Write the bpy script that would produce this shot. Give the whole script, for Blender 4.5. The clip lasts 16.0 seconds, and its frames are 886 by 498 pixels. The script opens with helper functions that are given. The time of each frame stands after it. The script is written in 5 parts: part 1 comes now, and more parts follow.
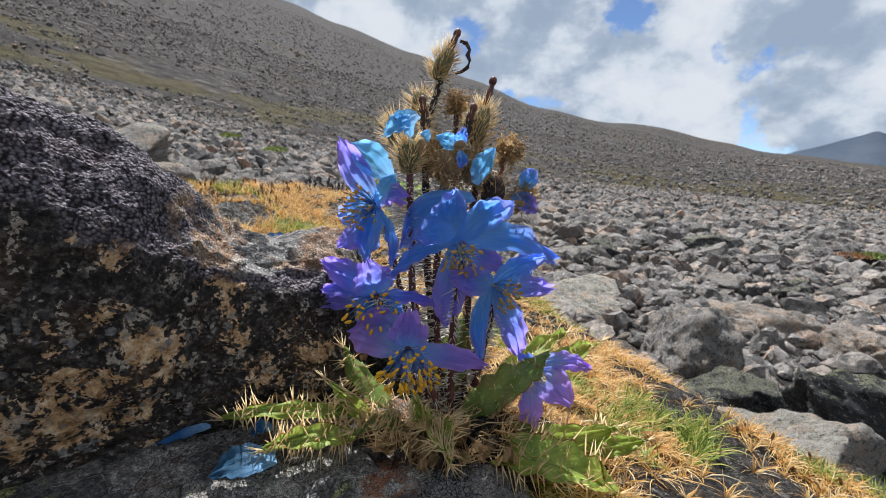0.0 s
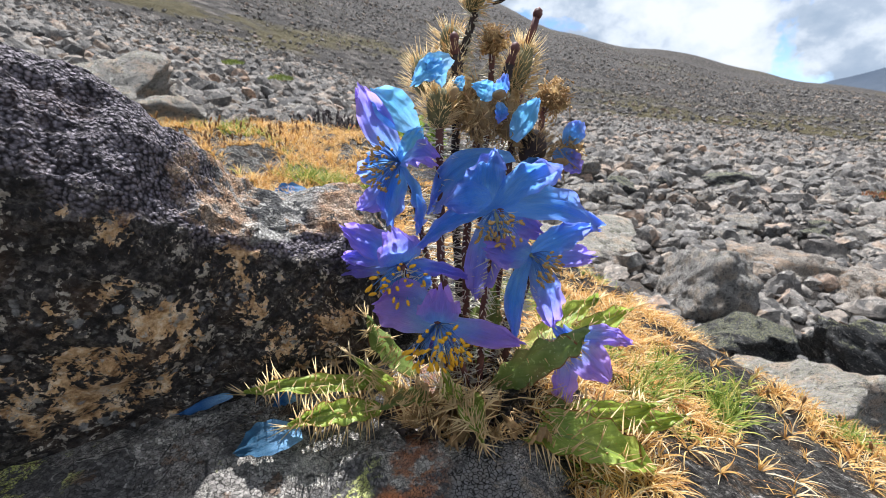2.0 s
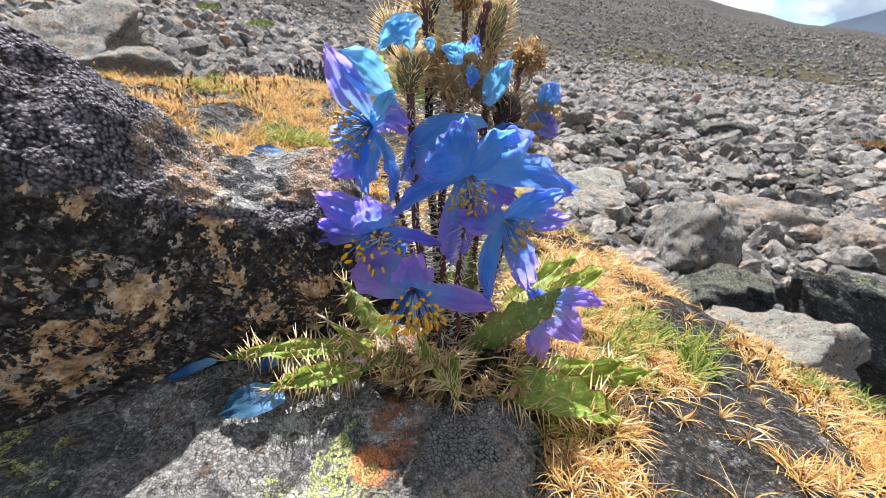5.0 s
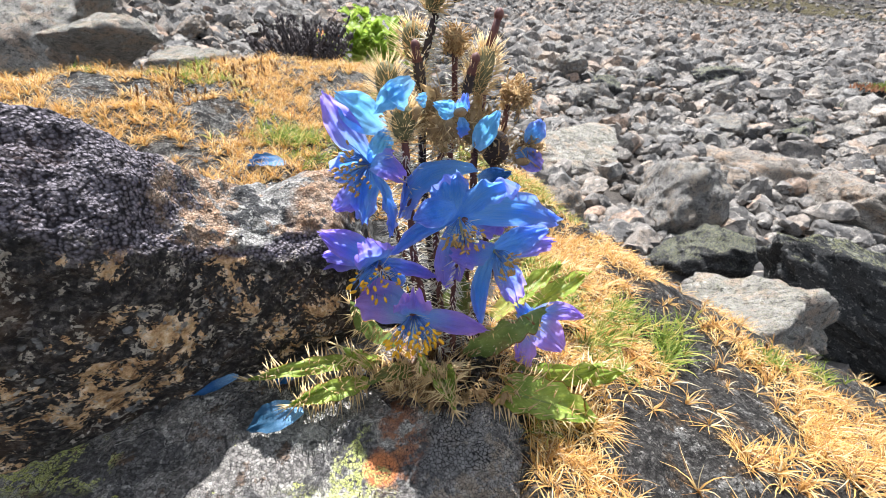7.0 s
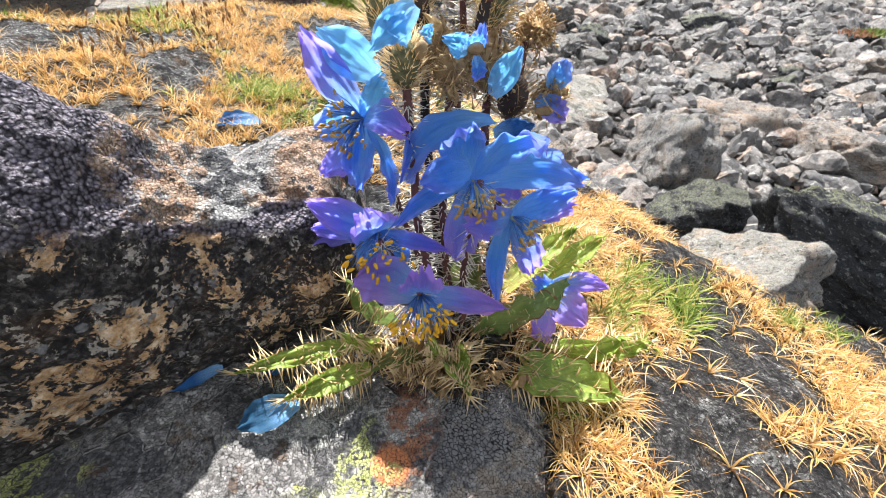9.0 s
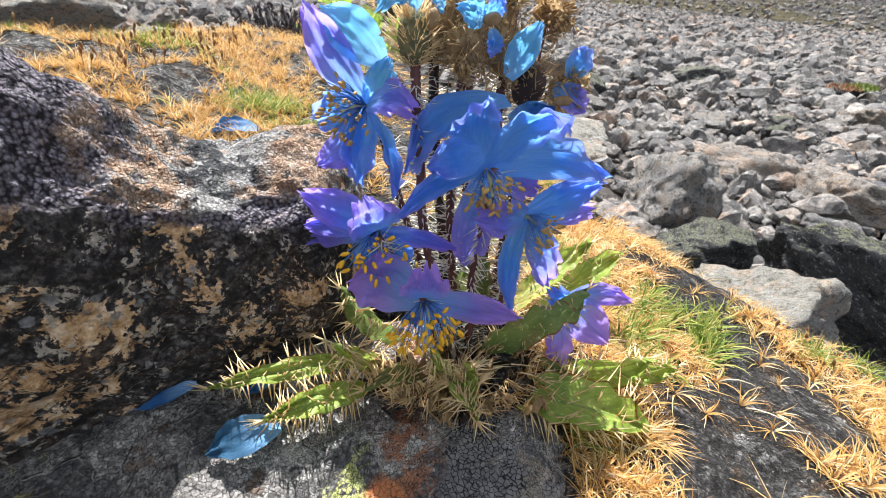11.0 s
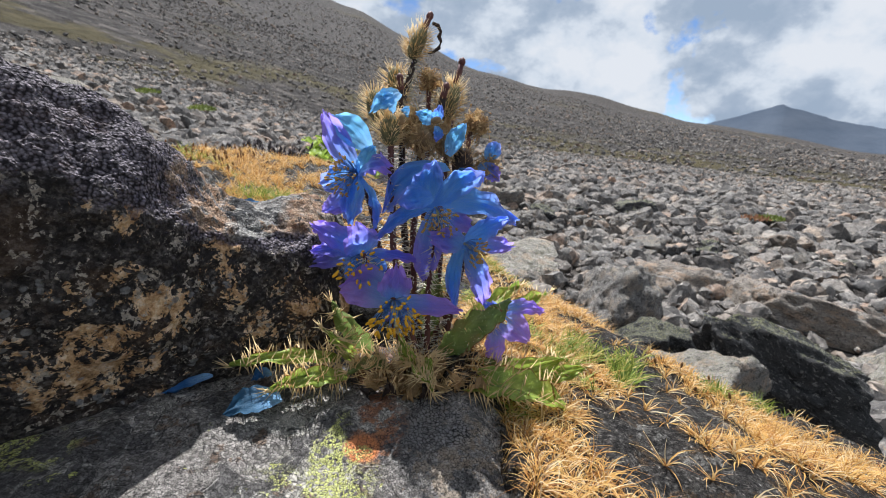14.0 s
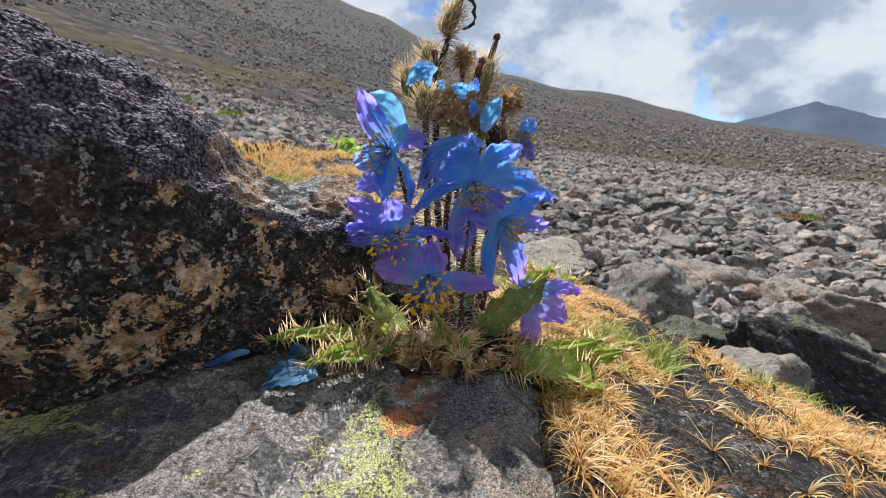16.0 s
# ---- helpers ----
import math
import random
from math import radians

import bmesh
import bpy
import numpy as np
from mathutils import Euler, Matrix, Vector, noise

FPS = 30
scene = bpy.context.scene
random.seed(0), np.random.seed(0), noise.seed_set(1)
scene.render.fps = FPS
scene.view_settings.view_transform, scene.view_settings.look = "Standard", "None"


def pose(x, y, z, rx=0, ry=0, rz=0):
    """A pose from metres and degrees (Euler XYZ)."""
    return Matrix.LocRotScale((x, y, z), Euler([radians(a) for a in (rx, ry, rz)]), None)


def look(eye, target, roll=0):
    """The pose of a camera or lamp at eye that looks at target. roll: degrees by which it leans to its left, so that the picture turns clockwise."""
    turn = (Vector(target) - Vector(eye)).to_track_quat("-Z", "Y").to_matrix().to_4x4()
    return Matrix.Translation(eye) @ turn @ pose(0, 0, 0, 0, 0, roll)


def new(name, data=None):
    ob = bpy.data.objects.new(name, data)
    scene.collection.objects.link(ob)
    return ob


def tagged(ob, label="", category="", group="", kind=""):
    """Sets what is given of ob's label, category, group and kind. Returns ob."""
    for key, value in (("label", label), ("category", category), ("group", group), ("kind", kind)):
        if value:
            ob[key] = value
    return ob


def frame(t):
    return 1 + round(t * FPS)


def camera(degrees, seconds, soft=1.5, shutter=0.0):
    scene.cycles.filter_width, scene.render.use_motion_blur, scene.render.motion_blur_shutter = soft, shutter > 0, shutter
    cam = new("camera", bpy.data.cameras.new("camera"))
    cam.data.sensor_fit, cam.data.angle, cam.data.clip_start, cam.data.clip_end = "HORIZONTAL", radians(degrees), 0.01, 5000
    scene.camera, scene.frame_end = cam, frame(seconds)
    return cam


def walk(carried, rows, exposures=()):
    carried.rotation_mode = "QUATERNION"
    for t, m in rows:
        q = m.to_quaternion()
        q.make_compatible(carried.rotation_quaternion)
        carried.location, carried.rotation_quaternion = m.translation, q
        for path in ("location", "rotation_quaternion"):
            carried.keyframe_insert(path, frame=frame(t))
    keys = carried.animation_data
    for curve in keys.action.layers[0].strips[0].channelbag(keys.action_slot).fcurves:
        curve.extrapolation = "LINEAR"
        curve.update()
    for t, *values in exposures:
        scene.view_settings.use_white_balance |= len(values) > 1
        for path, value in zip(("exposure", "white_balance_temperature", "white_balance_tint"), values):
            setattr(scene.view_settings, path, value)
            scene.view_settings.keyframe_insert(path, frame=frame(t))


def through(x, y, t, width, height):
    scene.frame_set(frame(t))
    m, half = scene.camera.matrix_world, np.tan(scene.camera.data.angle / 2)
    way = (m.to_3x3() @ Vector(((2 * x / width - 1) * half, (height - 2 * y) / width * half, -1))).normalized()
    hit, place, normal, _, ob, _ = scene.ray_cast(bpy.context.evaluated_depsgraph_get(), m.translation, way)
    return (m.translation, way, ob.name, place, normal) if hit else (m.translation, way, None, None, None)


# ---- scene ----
cam = camera(91.2, 16.0, soft=0.6)
PATH = [
    (0, (-0.001, -0.002, 0.145), (0.01, 1.973, -0.169), 0.4),
    (0.5, (-0.011, -0.003, 0.145), (-0.007, 1.961, -0.233), 0.4),
    (1, (-0.014, 0.011, 0.151), (-0.025, 1.956, -0.317), 0.6),
    (1.5, (-0.014, 0.022, 0.155), (-0.036, 1.945, -0.392), 0.6),
    (2, (-0.012, 0.024, 0.156), (-0.044, 1.929, -0.451), 0.6),
    (2.5, (-0.007, 0.021, 0.157), (-0.049, 1.912, -0.492), 0.4),
    (3, (-0.001, 0.02, 0.156), (-0.04, 1.903, -0.514), 0.2),
    (3.5, (-0.002, 0.019, 0.155), (-0.032, 1.9, -0.526), 0.1),
    (4, (-0.004, 0.018, 0.156), (-0.021, 1.891, -0.545), 0.2),
    (4.2, (-0.004, 0.019, 0.156), (-0.015, 1.886, -0.559), 0.2),
    (6.3, (-0.002, 0.029, 0.196), (0.023, 1.785, -0.76), 0.0),
    (6.5, (-0.004, 0.029, 0.202), (0.023, 1.778, -0.767), -0.2),
    (7, (-0.004, 0.025, 0.209), (0.029, 1.749, -0.803), -0.7),
    (7.5, (-0.015, 0.02, 0.226), (0.032, 1.713, -0.837), -1.0),
    (8, (-0.025, 0.017, 0.211), (0.039, 1.683, -0.893), -1.0),
    (8.5, (-0.02, 0.03, 0.202), (0.06, 1.672, -0.937), -1.0),
    (9, (-0.015, 0.055, 0.196), (0.08, 1.678, -0.969), -1.2),
    (9.2, (-0.019, 0.063, 0.2), (0.081, 1.681, -0.971), -1.2),
    (11.3, (-0.018, 0.063, 0.161), (0.092, 1.827, -0.775), 0.4),
    (11.5, (-0.016, 0.062, 0.156), (0.095, 1.852, -0.729), 0.7),
    (12, (-0.012, 0.049, 0.151), (0.126, 1.893, -0.61), 1.6),
    (12.5, (-0.008, 0.036, 0.15), (0.169, 1.915, -0.51), 1.6),
    (13, (-0.022, -0.005, 0.182), (0.195, 1.897, -0.399), 1.6),
    (13.5, (-0.017, -0.021, 0.181), (0.238, 1.895, -0.333), 1.3),
    (14, (-0.023, -0.035, 0.149), (0.251, 1.891, -0.316), 1.2),
    (14.5, (-0.028, -0.034, 0.148), (0.23, 1.896, -0.306), 1.1),
    (15, (-0.029, -0.035, 0.137), (0.205, 1.899, -0.318), 0.9),
    (15.5, (-0.03, -0.036, 0.135), (0.177, 1.9, -0.322), 0.7),
    (16, (-0.031, -0.034, 0.133), (0.146, 1.906, -0.322), 0.5),
]
cam.data.dof.use_dof, cam.data.dof.focus_distance, cam.data.dof.aperture_fstop = True, 0.215, 22.0
EXPOSURES = [(t, e + 0.04, 5980, 10) for t, e in ((0, 0.66), (1, 0.87), (2, 1.06), (3, 1.16), (4.2, 1.17), (6.3, 1.36), (9.2, 1.48), (11.3, 1.26), (12.5, 0.89), (14, 0.72), (16, 0.73))]
walk(cam, [(t, look(eye, target, roll)) for t, eye, target, roll in PATH], EXPOSURES)

# ---- world and sun ----
SUN_WAY = Vector((0.006, -0.050, -0.105)).normalized()


def build_world():
    w = bpy.data.worlds.new("sky")
    w.use_nodes = True
    nt = w.node_tree
    nt.nodes.clear()
    N, L = nt.nodes.new, nt.links.new
    out = N("ShaderNodeOutputWorld")
    sky = N("ShaderNodeTexSky")
    sky.sky_type = "NISHITA"
    sky.sun_disc = False
    sky.sun_elevation = math.asin(-SUN_WAY.z)
    sky.sun_rotation = math.atan2(-SUN_WAY.x, -SUN_WAY.y)
    sky.altitude = 4500
    blue = N("ShaderNodeBackground")
    blue.inputs["Strength"].default_value = 0.085
    L(sky.outputs[0], blue.inputs[0])
    tc = N("ShaderNodeTexCoord")
    mapp = N("ShaderNodeMapping")
    mapp.inputs["Location"].default_value = (0.35, 0.62, 0.1)
    mapp.inputs["Scale"].default_value = (1.0, 1.0, 1.35)
    L(tc.outputs["Generated"], mapp.inputs[0])
    big = N("ShaderNodeTexNoise")
    big.inputs["Scale"].default_value = 3.0
    big.inputs["Detail"].default_value = 9
    big.inputs["Roughness"].default_value = 0.56
    big.inputs["Distortion"].default_value = 0.25
    L(mapp.outputs[0], big.inputs["Vector"])
    cover = N("ShaderNodeValToRGB")
    cover.color_ramp.elements[0].position = 0.395
    cover.color_ramp.elements[1].position = 0.43
    L(big.outputs[0], cover.inputs[0])
    shade_map = N("ShaderNodeMapping")
    shade_map.inputs["Location"].default_value = (4.1, 1.7, 0.3)
    L(tc.outputs["Generated"], shade_map.inputs[0])
    shade_map.inputs["Scale"].default_value = (1.0, 1.0, 1.4)
    sh = N("ShaderNodeTexNoise")
    sh.inputs["Scale"].default_value = 4.6
    sh.inputs["Detail"].default_value = 11
    sh.inputs["Roughness"].default_value = 0.56
    L(shade_map.outputs[0], sh.inputs["Vector"])
    tone = N("ShaderNodeValToRGB")
    e = tone.color_ramp.elements
    e[0].position, e[0].color = 0.40, (0.43, 0.51, 0.61, 1)
    e[1].position, e[1].color = 0.58, (0.95, 0.95, 0.95, 1)
    for at, shade in ((0.455, (0.52, 0.59, 0.68, 1)), (0.52, (0.82, 0.86, 0.90, 1))):
        e.new(at).color = shade
    L(sh.outputs[0], tone.inputs[0])
    white = N("ShaderNodeBackground")
    white.inputs["Strength"].default_value = 0.50
    L(tone.outputs[0], white.inputs[0])
    mix = N("ShaderNodeMixShader")
    L(cover.outputs[0], mix.inputs[0])
    L(blue.outputs[0], mix.inputs[1])
    L(white.outputs[0], mix.inputs[2])
    L(mix.outputs[0], out.inputs[0])
    scene.world = w


build_world()
sun_data = bpy.data.lights.new("sun", "SUN")
sun_data.energy = 5.0
sun_data.angle = radians(0.55)
sun_data.color = (1.0, 0.97, 0.93)
sun = new("sun", sun_data)
sun.matrix_world = Matrix.Translation((0.5, 2, 5)) @ SUN_WAY.to_track_quat("-Z", "Y").to_matrix().to_4x4()


# ---- materials ----
class Nodes:
    """Short hand for building one node material."""

    def __init__(self, name):
        self.mat = bpy.data.materials.new(name)
        self.mat.use_nodes = True
        self.nt = self.mat.node_tree
        self.bsdf = self.nt.nodes["Principled BSDF"]
        self.out = self.nt.nodes["Material Output"]
        self.tc = self.nt.nodes.new("ShaderNodeTexCoord")
        self.co = self.tc.outputs["Object"]

    def link(self, a, b):
        self.nt.links.new(a, b)

    def put(self, socket, v):
        if hasattr(v, "is_linked"):
            self.link(v, socket)
        else:
            if isinstance(v, tuple) and len(v) == 3 and len(socket.default_value) == 4:
                v = (*v, 1)
            socket.default_value = v

    def noise(self, scale, detail=4, rough=0.55, dist=0.0, vec=None):
        n = self.nt.nodes.new("ShaderNodeTexNoise")
        n.inputs["Scale"].default_value = scale
        n.inputs["Detail"].default_value = detail
        n.inputs["Roughness"].default_value = rough
        n.inputs["Distortion"].default_value = dist
        self.link(vec or self.co, n.inputs["Vector"])
        return n.outputs[0]

    def warp(self, scale, amount):
        n = self.nt.nodes.new("ShaderNodeTexNoise")
        n.inputs["Scale"].default_value = scale
        n.inputs["Detail"].default_value = 3
        self.link(self.co, n.inputs["Vector"])
        a = self.nt.nodes.new("ShaderNodeVectorMath")
        a.operation = "MULTIPLY_ADD"
        self.link(n.outputs["Color"], a.inputs[0])
        a.inputs[1].default_value = (amount,) * 3
        self.link(self.co, a.inputs[2])
        return a.outputs[0]

    def cells(self, scale, feature="F1", out="Distance", vec=None, rnd=1.0):
        n = self.nt.nodes.new("ShaderNodeTexVoronoi")
        n.feature = feature
        n.inputs["Scale"].default_value = scale
        n.inputs["Randomness"].default_value = rnd
        self.link(vec or self.co, n.inputs["Vector"])
        return n.outputs[out]

    def ramp(self, fac, *stops):
        lo, hi = min(p for p, _ in stops), max(p for p, _ in stops)
        if lo < 0 or hi > 1:
            r = self.nt.nodes.new("ShaderNodeMapRange")
            r.inputs["From Min"].default_value, r.inputs["From Max"].default_value = lo, hi
            self.link(fac, r.inputs["Value"])
            fac = r.outputs[0]
            stops = [((p - lo) / (hi - lo), c) for p, c in stops]
        n = self.nt.nodes.new("ShaderNodeValToRGB")
        e = n.color_ramp.elements
        while len(e) < len(stops):
            e.new(0.5)
        for k, (p, c) in enumerate(stops):
            e[k].position = p
            e[k].color = (c, c, c, 1) if isinstance(c, (int, float)) else (*c, 1)
        self.link(fac, n.inputs[0])
        return n.outputs[0]

    def mix(self, fac, a, b, how="MIX"):
        n = self.nt.nodes.new("ShaderNodeMix")
        n.data_type = "RGBA"
        n.blend_type = how
        self.put(n.inputs[0], fac)
        self.put(n.inputs[6], a)
        self.put(n.inputs[7], b)
        return n.outputs[2]

    def math(self, op, a, b=0.0):
        n = self.nt.nodes.new("ShaderNodeMath")
        n.operation = op
        self.put(n.inputs[0], a)
        self.put(n.inputs[1], b)
        return n.outputs[0]

    def island(self):
        return self.nt.nodes.new("ShaderNodeNewGeometry").outputs["Random Per Island"]

    def each(self):
        return self.nt.nodes.new("ShaderNodeObjectInfo").outputs["Random"]

    def axis(self, k, vec=None):
        n = self.nt.nodes.new("ShaderNodeSeparateXYZ")
        self.link(vec or self.co, n.inputs[0])
        return n.outputs[k]

    def normal_up(self):
        g = self.nt.nodes.new("ShaderNodeNewGeometry")
        n = self.nt.nodes.new("ShaderNodeSeparateXYZ")
        self.link(g.outputs["Normal"], n.inputs[0])
        return n.outputs[2]

    def uv(self, k):
        n = self.nt.nodes.new("ShaderNodeSeparateXYZ")
        self.link(self.tc.outputs["UV"], n.inputs[0])
        return n.outputs[k]

    def bump(self, height, strength, dist):
        n = self.nt.nodes.new("ShaderNodeBump")
        n.inputs["Strength"].default_value = strength
        n.inputs["Distance"].default_value = dist
        self.link(height, n.inputs["Height"])
        if self.bsdf.inputs["Normal"].is_linked:
            self.link(self.bsdf.inputs["Normal"].links[0].from_socket, n.inputs["Normal"])
        self.link(n.outputs[0], self.bsdf.inputs["Normal"])

    def done(self, color, rough=0.85, spec=0.3, glow_through=0.0, through_color=None):
        self.put(self.bsdf.inputs["Base Color"], color)
        self.put(self.bsdf.inputs["Roughness"], rough)
        self.bsdf.inputs["Specular IOR Level"].default_value = spec
        if glow_through:
            t = self.nt.nodes.new("ShaderNodeBsdfTranslucent")
            self.put(t.inputs[0], color if through_color is None else through_color)
            if self.bsdf.inputs["Normal"].is_linked:
                self.link(self.bsdf.inputs["Normal"].links[0].from_socket, t.inputs["Normal"])
            m = self.nt.nodes.new("ShaderNodeMixShader")
            m.inputs[0].default_value = glow_through
            self.link(self.bsdf.outputs[0], m.inputs[1])
            self.link(t.outputs[0], m.inputs[2])
            self.link(m.outputs[0], self.out.inputs[0])
        return self.mat


def boulder_material():
    """Dark lichened rock: tan bare patches on the face, knobbly grey crust on the shoulder, mottled saddle."""
    n = Nodes("dark_lichen_rock")
    up, x = n.uv(0), n.axis(0)
    fine = n.noise(280, 8, 0.72)
    grain = n.axis(0, n.cells(620, "F1", "Color", n.warp(300, 0.002)))
    # face
    c = n.ramp(fine, (0.36, (0.010, 0.008, 0.008)), (0.51, (0.045, 0.038, 0.034)), (0.64, (0.24, 0.205, 0.178)))
    c = n.mix(0.55, c, n.ramp(n.math("MULTIPLY", grain, n.ramp(n.noise(45, 6, 0.65), (0.35, 0.45), (0.6, 1.0))), (0.0, (0.008, 0.007, 0.007)), (0.55, (0.028, 0.024, 0.022)), (0.85, (0.12, 0.105, 0.093)), (1.0, (0.32, 0.29, 0.26))))
    c = n.mix(n.ramp(n.noise(24, 7, 0.68), (0.52, 0.0), (0.62, 0.35)), c, n.ramp(fine, (0.32, (0.045, 0.024, 0.012)), (0.68, (0.17, 0.10, 0.055))))
    patch = n.math("ADD", n.noise(40, 11, 0.72, 0.35), n.math("MULTIPLY", n.math("SUBTRACT", grain, 0.5), 0.06))
    low = n.math("ADD", n.ramp(n.axis(2), (0.012, 0.02), (0.035, 0.09), (0.068, 0.085), (0.105, 0.012)), n.ramp(x, (-0.20, 0.030), (-0.148, 0.004), (-0.118, -0.15)))
    tan = n.ramp(n.noise(150, 8, 0.72), (0.36, (0.19, 0.095, 0.040)), (0.5, (0.60, 0.375, 0.19)), (0.64, (0.84, 0.66, 0.46)))
    c = n.mix(n.ramp(n.math("ADD", patch, low), (0.614, 0.0), (0.630, 1.0)), c, tan)
    fleck = n.math("ADD", n.noise(105, 10, 0.74, 0.3), n.math("MULTIPLY", n.math("SUBTRACT", grain, 0.5), 0.10))
    fleck = n.math("ADD", fleck, n.math("MULTIPLY", n.ramp(x, (-0.125, 0.0), (-0.10, -0.06)), n.ramp(n.axis(2), (0.05, 1.0), (0.075, 0.0))))
    c = n.mix(n.ramp(fleck, (0.590, 0.0), (0.606, 0.9)), c, n.ramp(fine, (0.32, (0.22, 0.185, 0.145)), (0.68, (0.62, 0.54, 0.44))))
    rose = n.cells(150, "F1", "Distance", n.warp(200, 0.004))
    c = n.mix(n.math("MULTIPLY", n.ramp(rose, (0.26, 0.85), (0.34, 0.0)), n.ramp(n.noise(34, 4), (0.53, 0.0), (0.57, 1.0))), c, n.ramp(fine, (0.32, (0.10, 0.097, 0.094)), (0.68, (0.34, 0.325, 0.31))))
    # knobbly crust
    wk = n.warp(260, 0.0016)
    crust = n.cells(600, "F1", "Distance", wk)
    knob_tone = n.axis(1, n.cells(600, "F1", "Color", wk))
    # relief shading painted per knob: tops lightened, gaps between knobs shaded near black
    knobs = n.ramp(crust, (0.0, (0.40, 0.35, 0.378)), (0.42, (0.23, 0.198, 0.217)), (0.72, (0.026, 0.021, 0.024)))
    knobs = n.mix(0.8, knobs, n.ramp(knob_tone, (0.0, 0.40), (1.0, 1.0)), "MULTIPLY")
    knobs = n.mix(n.ramp(n.noise(40, 7, 0.68), (0.54, 0.0), (0.64, 0.6)), knobs, n.mix(0.5, knobs, (0.10, 0.055, 0.045)))
    knobs = n.mix(n.ramp(n.noise(30, 7, 0.68), (0.61, 0.0), (0.67, 0.5)), knobs, (0.03, 0.026, 0.028))
    rim = n.math("ADD", up, n.math("MULTIPLY", n.math("SUBTRACT", n.noise(38, 6, 0.62), 0.5), 0.22))
    tops = n.ramp(rim, (0.430, 0.0), (0.455, 1.0))
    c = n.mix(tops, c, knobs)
    # bare mottled rock of the saddle and along the crest
    flank = n.math("ADD", x, n.math("MULTIPLY", n.math("SUBTRACT", n.noise(55, 6, 0.68), 0.5), 0.035))
    flank = n.math("ADD", flank, n.math("MULTIPLY", n.math("SUBTRACT", up, 0.5), 0.03))
    right = n.ramp(flank, (-0.129, 0.0), (-0.124, 1.0))
    back = n.ramp(n.math("ADD", up, n.math("MULTIPLY", n.math("SUBTRACT", n.noise(75, 7, 0.7), 0.5), 0.3)), (0.90, 0.0), (0.92, 1.0))
    bare = n.math("MULTIPLY", n.ramp(rim, (0.475, 0.0), (0.50, 1.0)), n.math("MAXIMUM", right, back))
    ws = n.warp(150, 0.003)
    edge = n.cells(640, "DISTANCE_TO_EDGE", "Distance", ws)
    tone = n.axis(0, n.cells(640, "F1", "Color", ws))
    g = n.ramp(n.noise(210, 8, 0.74), (0.32, (0.15, 0.14, 0.128)), (0.5, (0.31, 0.29, 0.265)), (0.68, (0.52, 0.49, 0.44)))
    g = n.mix(n.ramp(n.noise(58, 9, 0.70, 0.3), (0.525, 0.0), (0.54, 0.95)), g, n.ramp(fine, (0.35, (0.024, 0.024, 0.025)), (0.7, (0.10, 0.098, 0.10))))
    g = n.mix(n.ramp(n.noise(74, 9, 0.74, 0.2), (0.55, 0.0), (0.57, 0.9)), g, n.ramp(fine, (0.3, (0.38, 0.36, 0.325)), (0.7, (0.64, 0.62, 0.56))))
    end_patch = n.math("MULTIPLY", n.ramp(x, (-0.090, 0.0), (-0.082, 1.0), (-0.064, 1.0), (-0.058, 0.0)), n.ramp(n.noise(60, 8, 0.70), (0.43, 0.0), (0.46, 0.9)))
    corner = n.math("MULTIPLY", n.ramp(flank, (-0.115, 1.0), (-0.109, 0.0)), n.ramp(n.noise(110, 7, 0.7), (0.46, 0.0), (0.50, 0.9)))
    warm = n.math("MAXIMUM", n.math("MAXIMUM", end_patch, corner), n.ramp(n.noise(46, 8, 0.7), (0.60, 0.0), (0.615, 0.9)))
    g = n.mix(warm, g, n.ramp(n.noise(150, 8, 0.74), (0.34, (0.30, 0.12, 0.05)), (0.46, (0.48, 0.30, 0.18)), (0.68, (0.64, 0.51, 0.39))))
    g = n.mix(0.8, g, n.ramp(tone, (0.0, 0.5), (1.0, 1.1)), "MULTIPLY")
    g = n.mix(n.ramp(edge, (0.01, 0.7), (0.07, 0.0)), g, (0.035, 0.032, 0.030))
    c = n.mix(bare, c, g)
    crusty = n.math("MULTIPLY", tops, n.math("SUBTRACT", 1.0, bare))
    n.bump(n.mix(crusty, n.mix(bare, fine, n.ramp(edge, (0.0, 0.0), (0.2, 0.6))), n.ramp(crust, (0.0, 1.0), (0.7, 0.0))), 0.9, 0.0018)
    n.bump(n.ramp(n.cells(520, "F1", "Distance", n.warp(220, 0.002)), (0.0, 1.0), (0.7, 0.0)), 0.7, 0.0014)
    n.bump(n.noise(130, 8, 0.72), 0.6, 0.0026)
    return n.done(c, 0.85, 0.22)


